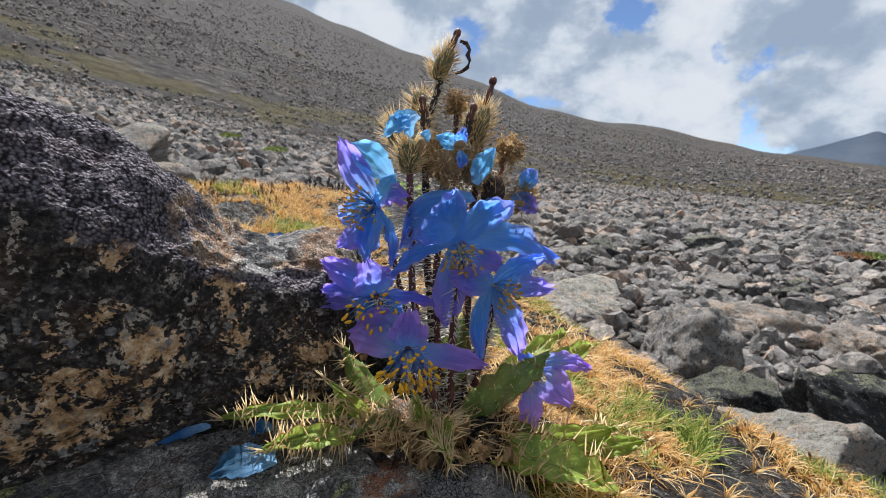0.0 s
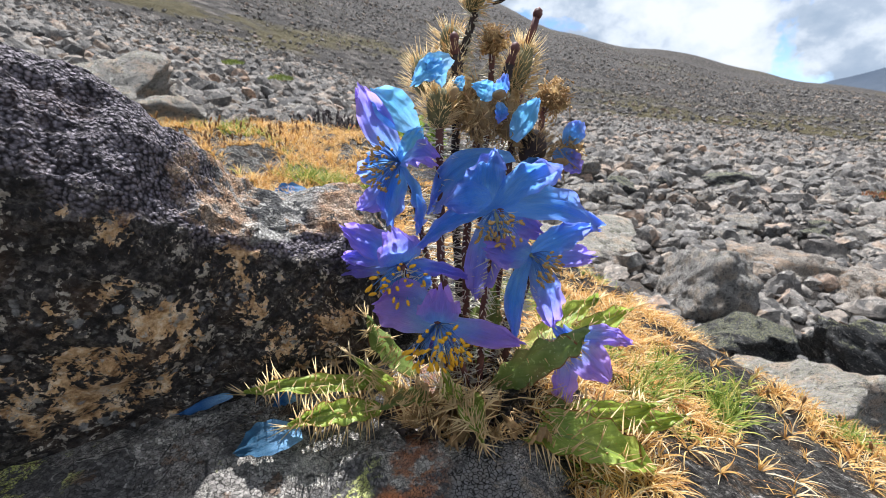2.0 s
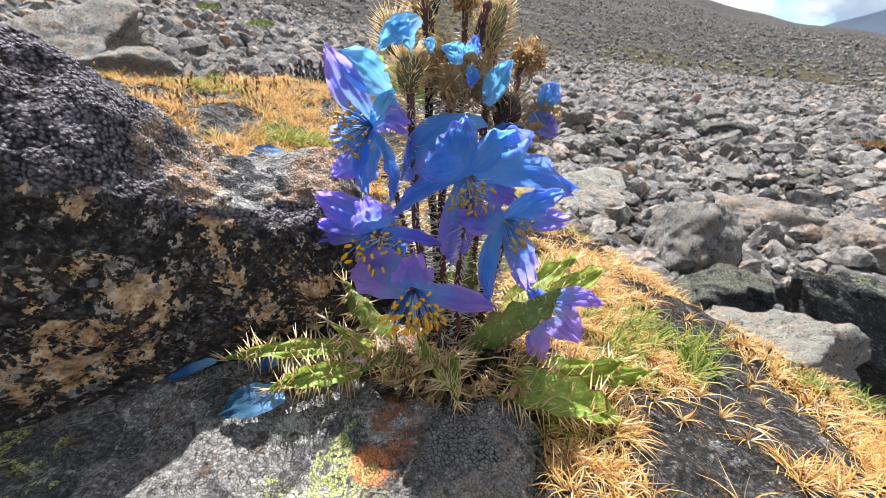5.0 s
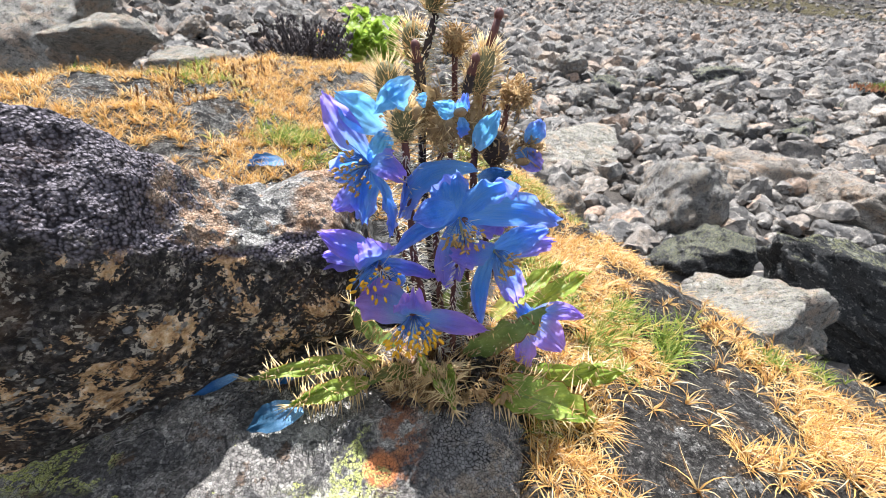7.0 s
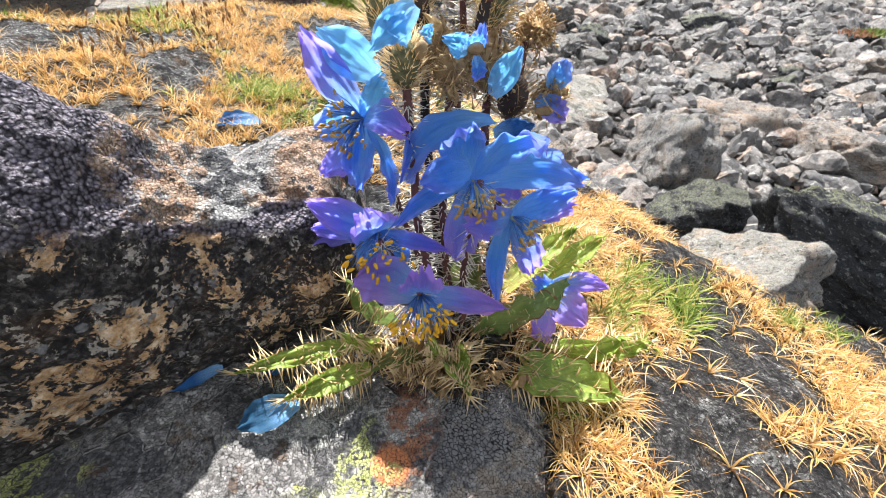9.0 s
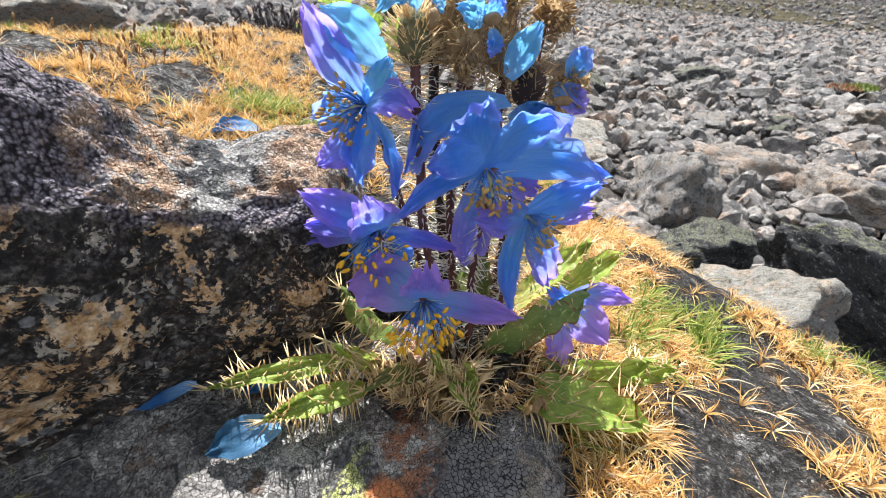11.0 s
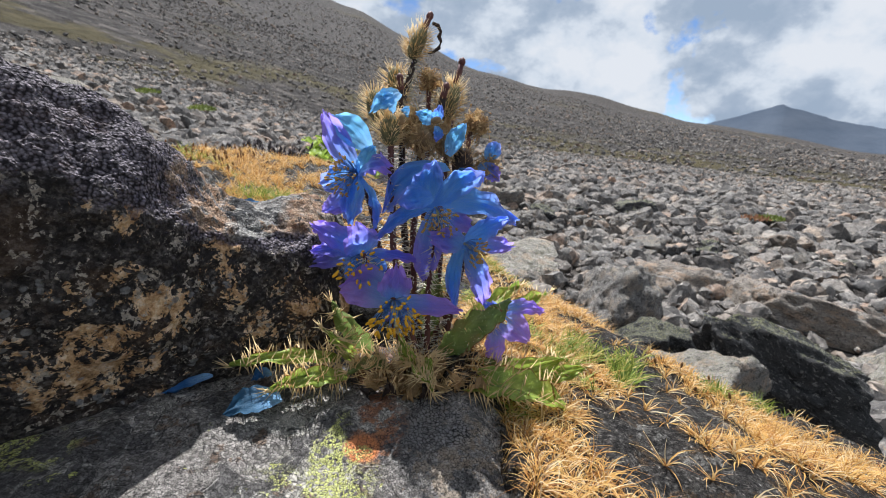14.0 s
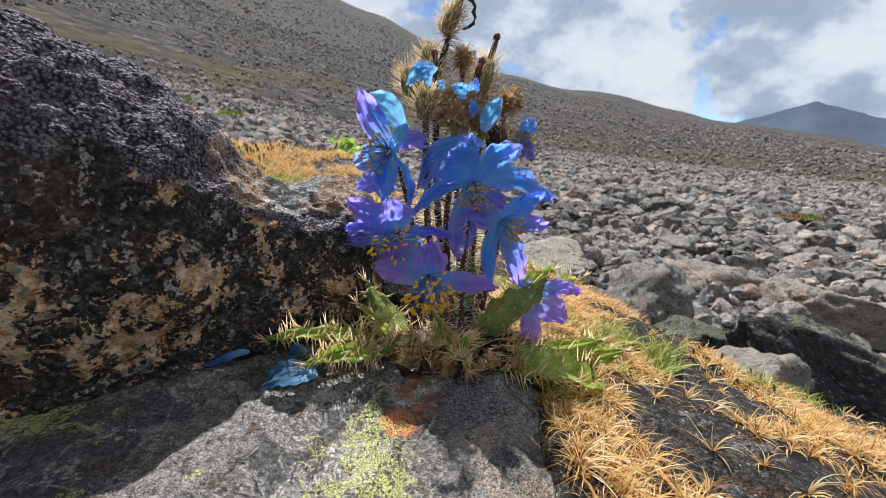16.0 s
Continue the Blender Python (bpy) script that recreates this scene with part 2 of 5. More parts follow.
def slab_material():
    """Grey slab crusted with cracked, yellow-green and orange lichens."""
    n = Nodes("lichen_slab_rock")
    w = n.warp(140, 0.005)
    fine = n.noise(330, 7, 0.68)
    crack = n.cells(560, "DISTANCE_TO_EDGE", "Distance", w)
    crack2 = n.cells(860, "DISTANCE_TO_EDGE", "Distance", n.warp(220, 0.003))
    coarse = n.cells(480, "DISTANCE_TO_EDGE", "Distance", n.warp(200, 0.003))
    tile = n.cells(560, "F1", "Distance", w)
    # rosettes of different lichens, each with its own tone
    zone = n.cells(44, "F1", "Color", n.warp(60, 0.016))
    tone = n.axis(0, zone)
    kind = n.axis(1, zone)
    dark = n.ramp(fine, (0.30, (0.06, 0.055, 0.052)), (0.70, (0.25, 0.232, 0.218)))
    mid = n.ramp(fine, (0.30, (0.14, 0.126, 0.113)), (0.70, (0.52, 0.474, 0.425)))
    pale = n.ramp(fine, (0.30, (0.28, 0.255, 0.22)), (0.70, (0.68, 0.63, 0.55)))
    c = n.mix(n.ramp(tone, (0.34, 0.0), (0.36, 1.0)), dark, mid)
    c = n.mix(n.ramp(tone, (0.84, 0.0), (0.86, 1.0)), c, pale)
    border = n.cells(44, "DISTANCE_TO_EDGE", "Distance", n.warp(60, 0.016))
    c = n.mix(n.math("MULTIPLY", n.ramp(border, (0.015, 1.0), (0.05, 0.0)), n.ramp(n.noise(120, 6, 0.7), (0.46, 0.0), (0.54, 0.9))), c, n.ramp(tone, (0.45, (0.50, 0.47, 0.42)), (0.5, (0.04, 0.038, 0.036))))
    c = n.mix(n.ramp(n.noise(70, 7, 0.68), (0.58, 0.0), (0.60, 0.75)), c, pale)
    c = n.mix(n.ramp(n.noise(60, 7, 0.68), (0.58, 0.0), (0.61, 0.8)), c, (0.20, 0.13, 0.085))
    each = n.axis(2, n.cells(560, "F1", "Color", w))
    c = n.mix(0.9, c, n.ramp(each, (0.0, 0.45), (0.5, 0.85), (1.0, 1.25)), "MULTIPLY")
    # the end of the slab by the turf is darker, coarsely cracked
    x, y = n.axis(0), n.axis(1)
    wob = n.math("MULTIPLY", n.math("SUBTRACT", n.noise(45, 6, 0.6), 0.5), 0.07)
    endz = n.ramp(n.math("ADD", x, wob), (-0.018, 0.0), (-0.012, 1.0))
    c = n.mix(n.math("MULTIPLY", endz, 0.75), c, n.mix(n.ramp(n.noise(52, 8, 0.7), (0.51, 0.0), (0.53, 1.0)), n.mix(n.ramp(n.noise(80, 8, 0.72), (0.50, 0.0), (0.52, 1.0)), mid, dark), n.ramp(fine, (0.3, (0.26, 0.19, 0.13)), (0.7, (0.52, 0.43, 0.33)))))
    # rusty stain
    off = n.math("ABSOLUTE", n.math("ADD", n.math("ADD", x, 0.026), n.math("MULTIPLY", wob, 0.6)))
    band = n.math("MULTIPLY", n.ramp(off, (0.007, 1.0), (0.013, 0.0)), n.ramp(y, (0.150, 0.0), (0.160, 1.0)))
    rust = n.ramp(n.noise(150, 6, 0.65), (0.35, (0.26, 0.10, 0.05)), (0.55, (0.48, 0.20, 0.09)), (0.72, (0.72, 0.33, 0.14)))
    c = n.mix(n.math("MULTIPLY", band, n.ramp(n.noise(90, 7, 0.7), (0.46, 0.0), (0.54, 0.85))), c, rust)
    glow = n.math("ADD", n.math("POWER", n.math("MULTIPLY", n.math("ADD", x, 0.036), 80.0), 2.0), n.math("POWER", n.math("MULTIPLY", n.math("SUBTRACT", y, 0.163), 80.0), 2.0))
    c = n.mix(n.math("MULTIPLY", n.ramp(n.math("ADD", glow, n.math("MULTIPLY", wob, 20.0)), (0.35, 1.0), (0.6, 0.0)), n.ramp(n.noise(160, 5, 0.7), (0.38, 0.0), (0.46, 1.0))), c, (0.66, 0.24, 0.09))
    # map lichen: a yellow-green tongue on the lit slab, more on its shaded side
    off2 = n.math("ABSOLUTE", n.math("ADD", n.math("ADD", x, 0.049), n.math("MULTIPLY", wob, 0.8)))
    spot = n.math("MULTIPLY", n.ramp(n.math("ADD", off2, n.math("MULTIPLY", n.math("SUBTRACT", y, 0.15), 0.35)), (0.011, 1.0), (0.015, 0.0)), n.ramp(y, (0.180, 1.0), (0.185, 0.0)))
    wide = n.math("MULTIPLY", n.ramp(n.math("ABSOLUTE", n.math("ADD", n.math("ADD", x, 0.058), n.math("MULTIPLY", wob, 0.6))), (0.022, 1.0), (0.030, 0.0)), n.ramp(n.math("ADD", y, n.math("MULTIPLY", wob, 0.2)), (0.148, 1.0), (0.154, 0.0)))
    spot = n.math("MAXIMUM", spot, n.math("MULTIPLY", wide, n.ramp(n.noise(70, 7, 0.7), (0.49, 0.0), (0.52, 1.0))))
    side = n.math("MULTIPLY", n.ramp(n.noise(30, 6, 0.62), (0.47, 0.0), (0.49, 1.0)), n.ramp(x, (-0.172, 1.0), (-0.164, 0.0)))
    side = n.math("MULTIPLY", side, n.ramp(y, (0.145, 0.0), (0.152, 1.0), (0.178, 1.0), (0.185, 0.0)))
    few = n.math("MULTIPLY", n.ramp(n.noise(55, 5, 0.6), (0.66, 0.0), (0.68, 1.0)), n.ramp(y, (0.17, 1.0), (0.18, 0.0)))
    spot = n.math("MAXIMUM", n.math("MAXIMUM", spot, side), few)
    dots = n.warp(180, 0.003)
    cut = n.math("MULTIPLY", spot, n.ramp(n.cells(640, "DISTANCE_TO_EDGE", "Distance", dots), (0.035, 0.0), (0.07, 1.0)))
    cut = n.math("MULTIPLY", cut, n.ramp(n.axis(0, n.cells(640, "F1", "Color", dots)), (0.16, 0.0), (0.20, 1.0)))
    cut = n.math("MULTIPLY", cut, n.ramp(n.noise(150, 5, 0.65), (0.41, 0.0), (0.45, 1.0)))
    c = n.mix(cut, c, n.ramp(fine, (0.3, (0.52, 0.54, 0.12)), (0.7, (0.78, 0.78, 0.30))))
    # a patch of coarse black crazed crust near the end of the slab
    crazed = n.math("MULTIPLY", n.ramp(n.math("ADD", x, wob), (-0.017, 0.0), (-0.013, 1.0), (0.016, 1.0), (0.021, 0.0)), n.ramp(y, (0.155, 0.0), (0.165, 1.0)))
    c = n.mix(n.math("MULTIPLY", crazed, 0.85), c, n.mix(n.ramp(coarse, (0.045, 0.0), (0.075, 1.0)), (0.022, 0.020, 0.020), n.ramp(fine, (0.3, (0.12, 0.112, 0.108)), (0.7, (0.31, 0.295, 0.28)))))
    rough_zone = n.ramp(kind, (0.45, 0.0), (0.5, 1.0))
    lines = n.mix(rough_zone, n.ramp(crack2, (0.02, 0.0), (0.11, 1.0)), n.ramp(crack, (0.015, 0.0), (0.075, 1.0)))
    lines = n.mix(crazed, lines, n.ramp(coarse, (0.03, 0.0), (0.10, 1.0)))
    c = n.mix(n.math("MULTIPLY", n.math("SUBTRACT", 1.0, lines), n.ramp(n.noise(60, 4), (0.30, 0.65), (0.55, 0.95))), c, (0.022, 0.020, 0.018))
    n.bump(n.mix(0.5, lines, n.ramp(tile, (0.0, 1.0), (0.6, 0.0))), 0.9, 0.0016)
    n.bump(n.cells(330, "F1", "Distance", n.warp(160, 0.004)), 0.5, 0.0022)
    n.bump(n.noise(110, 8, 0.72), 0.9, 0.006)
    return n.done(c, 0.88, 0.25)


def block_material(name, dark, light, tint, lichen=0.0):
    """Weathered field boulder."""
    n = Nodes(name)
    r = n.each()
    vec = n.nt.nodes.new("ShaderNodeVectorMath")
    vec.operation = "ADD"
    n.link(n.co, vec.inputs[0])
    sc = n.nt.nodes.new("ShaderNodeVectorMath")
    sc.operation = "SCALE"
    sc.inputs[0].default_value = (7.0, 3.0, 5.0)
    n.link(r, sc.inputs["Scale"])
    n.link(sc.outputs[0], vec.inputs[1])
    v = vec.outputs[0]
    f = n.noise(22, 8, 0.68, 0.2, v)
    c = n.ramp(f, (0.28, dark), (0.52, tuple((a + b) / 2 for a, b in zip(dark, light))), (0.74, light))
    c = n.mix(n.ramp(n.noise(4, 8, 0.68, 0.3, v), (0.50, 0.0), (0.57, 0.8)), c, tint)
    c = n.mix(n.ramp(n.noise(7, 9, 0.72, 0.3, v), (0.55, 0.0), (0.585, 0.75)), c, tuple(0.45 * q for q in dark))
    c = n.mix(n.ramp(n.noise(5.5, 9, 0.72, 0.3, v), (0.585, 0.0), (0.61, 0.7)), c, tuple(min(0.75, 1.25 * q) for q in light))
    c = n.mix(n.ramp(n.noise(30, 9, 0.74, 0.2, v), (0.56, 0.0), (0.585, 0.85)), c, (0.06, 0.057, 0.054))
    c = n.mix(n.ramp(n.noise(24, 9, 0.74, 0.4, v), (0.57, 0.0), (0.59, 0.75)), c, (0.50, 0.47, 0.42))
    if lichen:
        up = n.ramp(n.math("ADD", n.normal_up(), n.noise(14, 4, 0.6, 0, v)), (1.20, 0.0), (1.30, lichen))
        c = n.mix(n.math("MULTIPLY", up, n.ramp(n.noise(40, 6, 0.65, 0, v), (0.49, 0.0), (0.53, 1.0))), c, (0.44, 0.43, 0.22))
    g = n.noise(95, 8, 0.72, 0, v)
    grain = n.axis(0, n.cells(150, "F1", "Color", v))
    c = n.mix(0.7, c, n.ramp(grain, (0.0, 0.5), (0.6, 0.95), (1.0, 1.0)), "MULTIPLY")
    c = n.mix(n.ramp(g, (0.40, 0.65), (0.52, 0.0)), c, tuple(0.5 * q for q in dark))
    n.bump(f, 0.8, 0.02)
    n.bump(g, 0.8, 0.005)
    return n.done(c, 0.9, 0.2)


def scree_material(name):
    """Loose blocks too many to count: tone differs from piece to piece."""
    n = Nodes(name)
    r = n.island()
    f = n.noise(9, 6, 0.65)
    c = n.ramp(r, (0.0, (0.085, 0.078, 0.073)), (0.45, (0.195, 0.172, 0.152)), (0.75, (0.28, 0.243, 0.207)), (0.88, (0.37, 0.29, 0.22)), (1.0, (0.40, 0.26, 0.175)))
    c = n.mix(n.ramp(f, (0.42, 0.0), (0.62, 0.65)), c, (0.085, 0.083, 0.082))
    c = n.mix(n.ramp(n.noise(3.5, 6, 0.7), (0.52, 0.0), (0.66, 0.6)), c, (0.34, 0.32, 0.29))
    g = n.noise(55, 8, 0.7)
    c = n.mix(n.ramp(g, (0.40, 0.75), (0.54, 0.0)), c, (0.06, 0.058, 0.056))
    c = n.mix(n.ramp(n.noise(38, 7, 0.7), (0.56, 0.0), (0.62, 0.6)), c, (0.43, 0.385, 0.33))
    n.bump(f, 0.7, 0.03)
    n.bump(g, 0.8, 0.006)
    return n.done(c, 0.92, 0.2)


def ground_material():
    """Stony slope with bands of olive grass, seen near and far."""
    n = Nodes("stony_slope")
    f = n.noise(2.2, 9, 0.72)
    c = n.ramp(f, (0.30, (0.075, 0.072, 0.070)), (0.5, (0.155, 0.145, 0.138)), (0.72, (0.26, 0.24, 0.22)))
    mid = n.noise(0.12, 8, 0.7)
    c = n.mix(n.ramp(mid, (0.40, 0.0), (0.62, 0.6)), c, (0.105, 0.098, 0.094))
    cell = n.axis(0, n.cells(1.7, "F1", "Color"))
    c = n.mix(0.65, c, n.ramp(cell, (0.0, (0.03, 0.028, 0.027)), (0.55, (0.10, 0.094, 0.088)), (0.85, (0.19, 0.178, 0.165)), (1.0, (0.40, 0.37, 0.34))))
    c = n.mix(1.0, c, (0.46, 0.425, 0.40), "MULTIPLY")
    fine = n.noise(17, 8, 0.72)
    c = n.mix(n.ramp(fine, (0.36, 0.75), (0.54, 0.0)), c, (0.045, 0.042, 0.040))
    c = n.mix(n.ramp(n.noise(9, 8, 0.72), (0.55, 0.0), (0.66, 0.4)), c, (0.27, 0.25, 0.225))
    n.bump(fine, 0.8, 0.05)
    # grass grows in a belt some tens of metres out
    sq = n.nt.nodes.new("ShaderNodeVectorMath")
    sq.operation = "LENGTH"
    n.link(n.co, sq.inputs[0])
    dist = n.math("ADD", sq.outputs["Value"], n.math("MULTIPLY", n.math("SUBTRACT", n.noise(0.09, 5), 0.5), 26.0))
    belt = n.ramp(n.math("DIVIDE", dist, 100.0), (0.15, 0.0), (0.19, 1.0), (0.30, 1.0), (0.36, 0.0))
    grass = n.ramp(n.noise(1.3, 7, 0.7), (0.3, (0.045, 0.038, 0.017)), (0.7, (0.105, 0.086, 0.042)))
    c = n.mix(n.math("MULTIPLY", belt, n.ramp(n.noise(0.22, 6, 0.65), (0.46, 0.0), (0.54, 0.9))), c, grass)
    c = n.mix(n.math("MULTIPLY", n.ramp(n.noise(0.035, 5, 0.6), (0.60, 0.0), (0.66, 0.7)), n.ramp(n.noise(0.5, 6, 0.7), (0.4, 0.0), (0.55, 1.0))), c, grass)
    n.bump(f, 0.9, 0.25)
    n.bump(n.cells(0.9), 0.8, 0.4)
    return n.done(c, 0.95, 0.1)


def soil_material():
    """Dark lichened bedrock and grit between the tufts."""
    n = Nodes("dark_soil_and_stone")
    f = n.noise(190, 9, 0.76)
    w = n.warp(120, 0.008)
    crack = n.cells(210, "DISTANCE_TO_EDGE", "Distance", w)
    lump = n.cells(340, "F1", "Distance", n.warp(160, 0.004))
    c = n.ramp(f, (0.34, (0.018, 0.016, 0.015)), (0.50, (0.070, 0.063, 0.057)), (0.64, (0.19, 0.175, 0.158)))
    c = n.mix(n.ramp(n.noise(34, 8, 0.70), (0.54, 0.0), (0.58, 0.8)), c, n.ramp(f, (0.34, (0.045, 0.028, 0.016)), (0.64, (0.22, 0.14, 0.075))))
    c = n.mix(n.ramp(n.math("ADD", n.noise(70, 9, 0.74), n.ramp(n.axis(0), (-0.10, 0.085), (0.04, 0.0))), (0.565, 0.0), (0.585, 0.85)), c, n.ramp(f, (0.34, (0.14, 0.133, 0.122)), (0.64, (0.40, 0.38, 0.345))))
    c = n.mix(n.ramp(n.noise(50, 9, 0.74), (0.57, 0.0), (0.59, 0.85)), c, (0.016, 0.014, 0.013))
    grain = n.axis(0, n.cells(800, "F1", "Color", n.warp(300, 0.002)))
    c = n.mix(0.9, c, n.ramp(grain, (0.0, 0.25), (0.7, 0.8), (0.92, 1.1), (1.0, 2.6)), "MULTIPLY")
    c = n.mix(n.ramp(crack, (0.0, 0.85), (0.06, 0.0)), c, (0.012, 0.010, 0.009))
    n.bump(crack, 0.8, 0.004)
    n.bump(lump, 0.7, 0.003)
    n.bump(f, 1.0, 0.006)
    n.bump(n.noise(55, 7, 0.72), 0.9, 0.012)
    return n.done(c, 0.9, 0.2)


def mountain_material():
    n = Nodes("haze_tinted_mountain_rock")
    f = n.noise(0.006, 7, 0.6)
    # low-contrast blue-grey: the haze of distance is mixed into the rock colour
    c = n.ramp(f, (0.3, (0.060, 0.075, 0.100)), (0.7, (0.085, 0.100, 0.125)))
    n.bump(f, 0.35, 30.0)
    return n.done(c, 0.95, 0.0)


def blade_material(name, stops, through=0.35):
    n = Nodes(name)
    c = n.ramp(n.island(), *stops)
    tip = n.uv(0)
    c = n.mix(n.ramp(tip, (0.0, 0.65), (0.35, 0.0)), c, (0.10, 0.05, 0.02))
    return n.done(c, 0.6, 0.35, through)


def petal_material(name, base, middle, edge, through=0.55):
    """Thin silky petal: colour runs from the throat to the rim, with fine veins and creases."""
    n = Nodes(name)
    u, v = n.uv(0), n.uv(1)
    mot = n.noise(75, 5, 0.65)
    at = n.math("ADD", n.math("MULTIPLY", u, 0.75), n.math("MULTIPLY", n.math("POWER", n.math("ABSOLUTE", v), 2.0), 0.30))
    at = n.math("ADD", at, n.math("MULTIPLY", n.math("SUBTRACT", mot, 0.5), 0.65))
    c = n.ramp(at, (0.05, base), (0.45, middle), (0.92, edge))
    comb = n.nt.nodes.new("ShaderNodeCombineXYZ")
    n.put(comb.inputs[0], n.math("MULTIPLY", u, 1.4))
    n.put(comb.inputs[1], n.math("MULTIPLY", v, 30.0))
    vein = n.noise(2.0, 5, 0.65, 0.2, comb.outputs[0])
    c = n.mix(n.ramp(vein, (0.38, 0.28), (0.55, 0.0)), c, tuple(0.5 * q for q in middle))
    pale = n.noise(2.7, 5, 0.6, 0.2, comb.outputs[0])
    c = n.mix(n.ramp(pale, (0.52, 0.0), (0.68, 0.25)), c, tuple(min(1.0, 0.22 + q) for q in edge))
    throat = n.math("MULTIPLY", n.ramp(u, (0.08, 0.9), (0.55, 0.0)), n.ramp(pale, (0.40, 0.25), (0.58, 1.0)))
    c = n.mix(throat, c, (0.34, 0.62, 0.98))
    n.bump(vein, 0.5, 0.0007)
    n.bump(n.noise(110, 4, 0.6, 0.6), 0.4, 0.0012)
    return n.done(c, 0.50, 0.25, through)


def plain_plant(name, a, b, scale=120, rough=0.6, through=0.0, bump=0.5):
    n = Nodes(name)
    f = n.noise(scale, 5, 0.6)
    c = n.ramp(f, (0.3, a), (0.7, b))
    n.bump(f, bump, 0.0008)
    return n.done(c, rough, 0.3, through)


def leaf_material(name, a, b, dry):
    n = Nodes(name)
    u, v = n.uv(0), n.uv(1)
    f = n.noise(90, 5, 0.6)
    c = n.ramp(f, (0.3, a), (0.7, b))
    c = n.mix(n.ramp(n.noise(40, 4), (0.55, 0.0), (0.68, 0.6)), c, dry)
    rim = n.ramp(n.math("ABSOLUTE", v), (0.93, 0.0), (0.98, 0.9))
    c = n.mix(rim, c, (0.24, 0.055, 0.03))
    rib = n.ramp(n.math("ABSOLUTE", v), (0.02, 0.7), (0.06, 0.0))
    c = n.mix(rib, c, (0.22, 0.27, 0.09))
    comb = n.nt.nodes.new("ShaderNodeCombineXYZ")
    n.put(comb.inputs[0], n.math("ADD", n.math("MULTIPLY", u, 9.0), n.math("MULTIPLY", n.math("ABSOLUTE", v), -3.0)))
    side = n.noise(2.0, 2, 0.5, 0, comb.outputs[0])
    c = n.mix(n.ramp(side, (0.40, 0.22), (0.50, 0.0)), c, tuple(0.5 * q for q in a))
    c = n.mix(n.ramp(n.noise(420, 3, 0.6), (0.60, 0.0), (0.66, 0.5)), c, tuple(min(1, 1.5 * q + 0.1) for q in b))
    n.bump(side, 0.45, 0.0010)
    n.bump(n.noise(300, 4, 0.6), 0.5, 0.0008)
    return n.done(c, 0.42, 0.4, 0.5)


BOULDER, SLAB, SOIL = boulder_material(), slab_material(), soil_material()
GROUND, SCREE, MOUNTAIN = ground_material(), scree_material("scree_blocks"), mountain_material()
BLOCK_GREY = block_material("grey_block", (0.17, 0.157, 0.145), (0.48, 0.445, 0.405), (0.42, 0.34, 0.265), 0.10)
BLOCK_DARK = block_material("dark_block", (0.040, 0.040, 0.041), (0.15, 0.147, 0.143), (0.11, 0.106, 0.102), 0.55)
BLOCK_PALE = block_material("pale_lichen_block", (0.25, 0.228, 0.20), (0.62, 0.565, 0.50), (0.58, 0.43, 0.32), 0.25)
BLOCK_TAN = block_material("tan_block", (0.21, 0.18, 0.15), (0.50, 0.435, 0.37), (0.48, 0.34, 0.235))
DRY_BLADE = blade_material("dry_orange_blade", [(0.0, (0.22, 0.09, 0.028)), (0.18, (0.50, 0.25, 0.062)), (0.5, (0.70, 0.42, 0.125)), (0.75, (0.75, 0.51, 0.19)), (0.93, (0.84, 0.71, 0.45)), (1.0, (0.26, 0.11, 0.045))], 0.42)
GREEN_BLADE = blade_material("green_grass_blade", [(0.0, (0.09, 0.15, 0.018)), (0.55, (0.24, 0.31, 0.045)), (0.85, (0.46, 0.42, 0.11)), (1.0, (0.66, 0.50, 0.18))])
BLUE = petal_material("blue_petal", (0.09, 0.37, 0.95), (0.12, 0.37, 0.97), (0.36, 0.43, 0.97), 0.66)
VIOLET = petal_material("violet_petal", (0.10, 0.34, 0.93), (0.25, 0.29, 0.93), (0.52, 0.36, 0.92), 0.64)
PURPLE = petal_material("purple_petal", (0.16, 0.36, 0.92), (0.37, 0.30, 0.88), (0.60, 0.36, 0.90), 0.62)
DARK_VIOLET = petal_material("dark_violet_petal", (0.14, 0.16, 0.55), (0.17, 0.15, 0.50), (0.24, 0.19, 0.60), 0.4)
SKY_BLUE = petal_material("sky_blue_petal", (0.16, 0.48, 0.86), (0.18, 0.55, 0.93), (0.30, 0.62, 0.95), 0.55)
TEAL = petal_material("teal_faded_petal", (0.022, 0.06, 0.11), (0.018, 0.075, 0.14), (0.034, 0.10, 0.18), 0.25)
FADED = petal_material("faded_petal", (0.05, 0.09, 0.16), (0.025, 0.11, 0.30), (0.05, 0.16, 0.38), 0.3)
STEM = plain_plant("dark_red_stem", (0.07, 0.024, 0.026), (0.20, 0.085, 0.062))
SPINE = plain_plant("straw_spine", (0.68, 0.46, 0.19), (0.92, 0.76, 0.46), 60, 0.5, 0.4)
PALE_SPINE = plain_plant("whitish_bristle", (0.84, 0.76, 0.60), (0.95, 0.92, 0.82), 60, 0.5, 0.4)
TANGLE = plain_plant("golden_brown_dry_stamen", (0.42, 0.25, 0.10), (0.80, 0.60, 0.32), 260, 0.7, 0.35)
DRY = plain_plant("dry_brown_tissue", (0.24, 0.14, 0.065), (0.58, 0.40, 0.20), 160, 0.8, 0.25)
POD = plain_plant("seed_pod_skin", (0.07, 0.072, 0.034), (0.24, 0.22, 0.11), 420, 0.8, 0.0, 1.0)
DARK_POD = plain_plant("withered_dark_tissue", (0.018, 0.012, 0.011), (0.07, 0.045, 0.035), 160, 0.7)
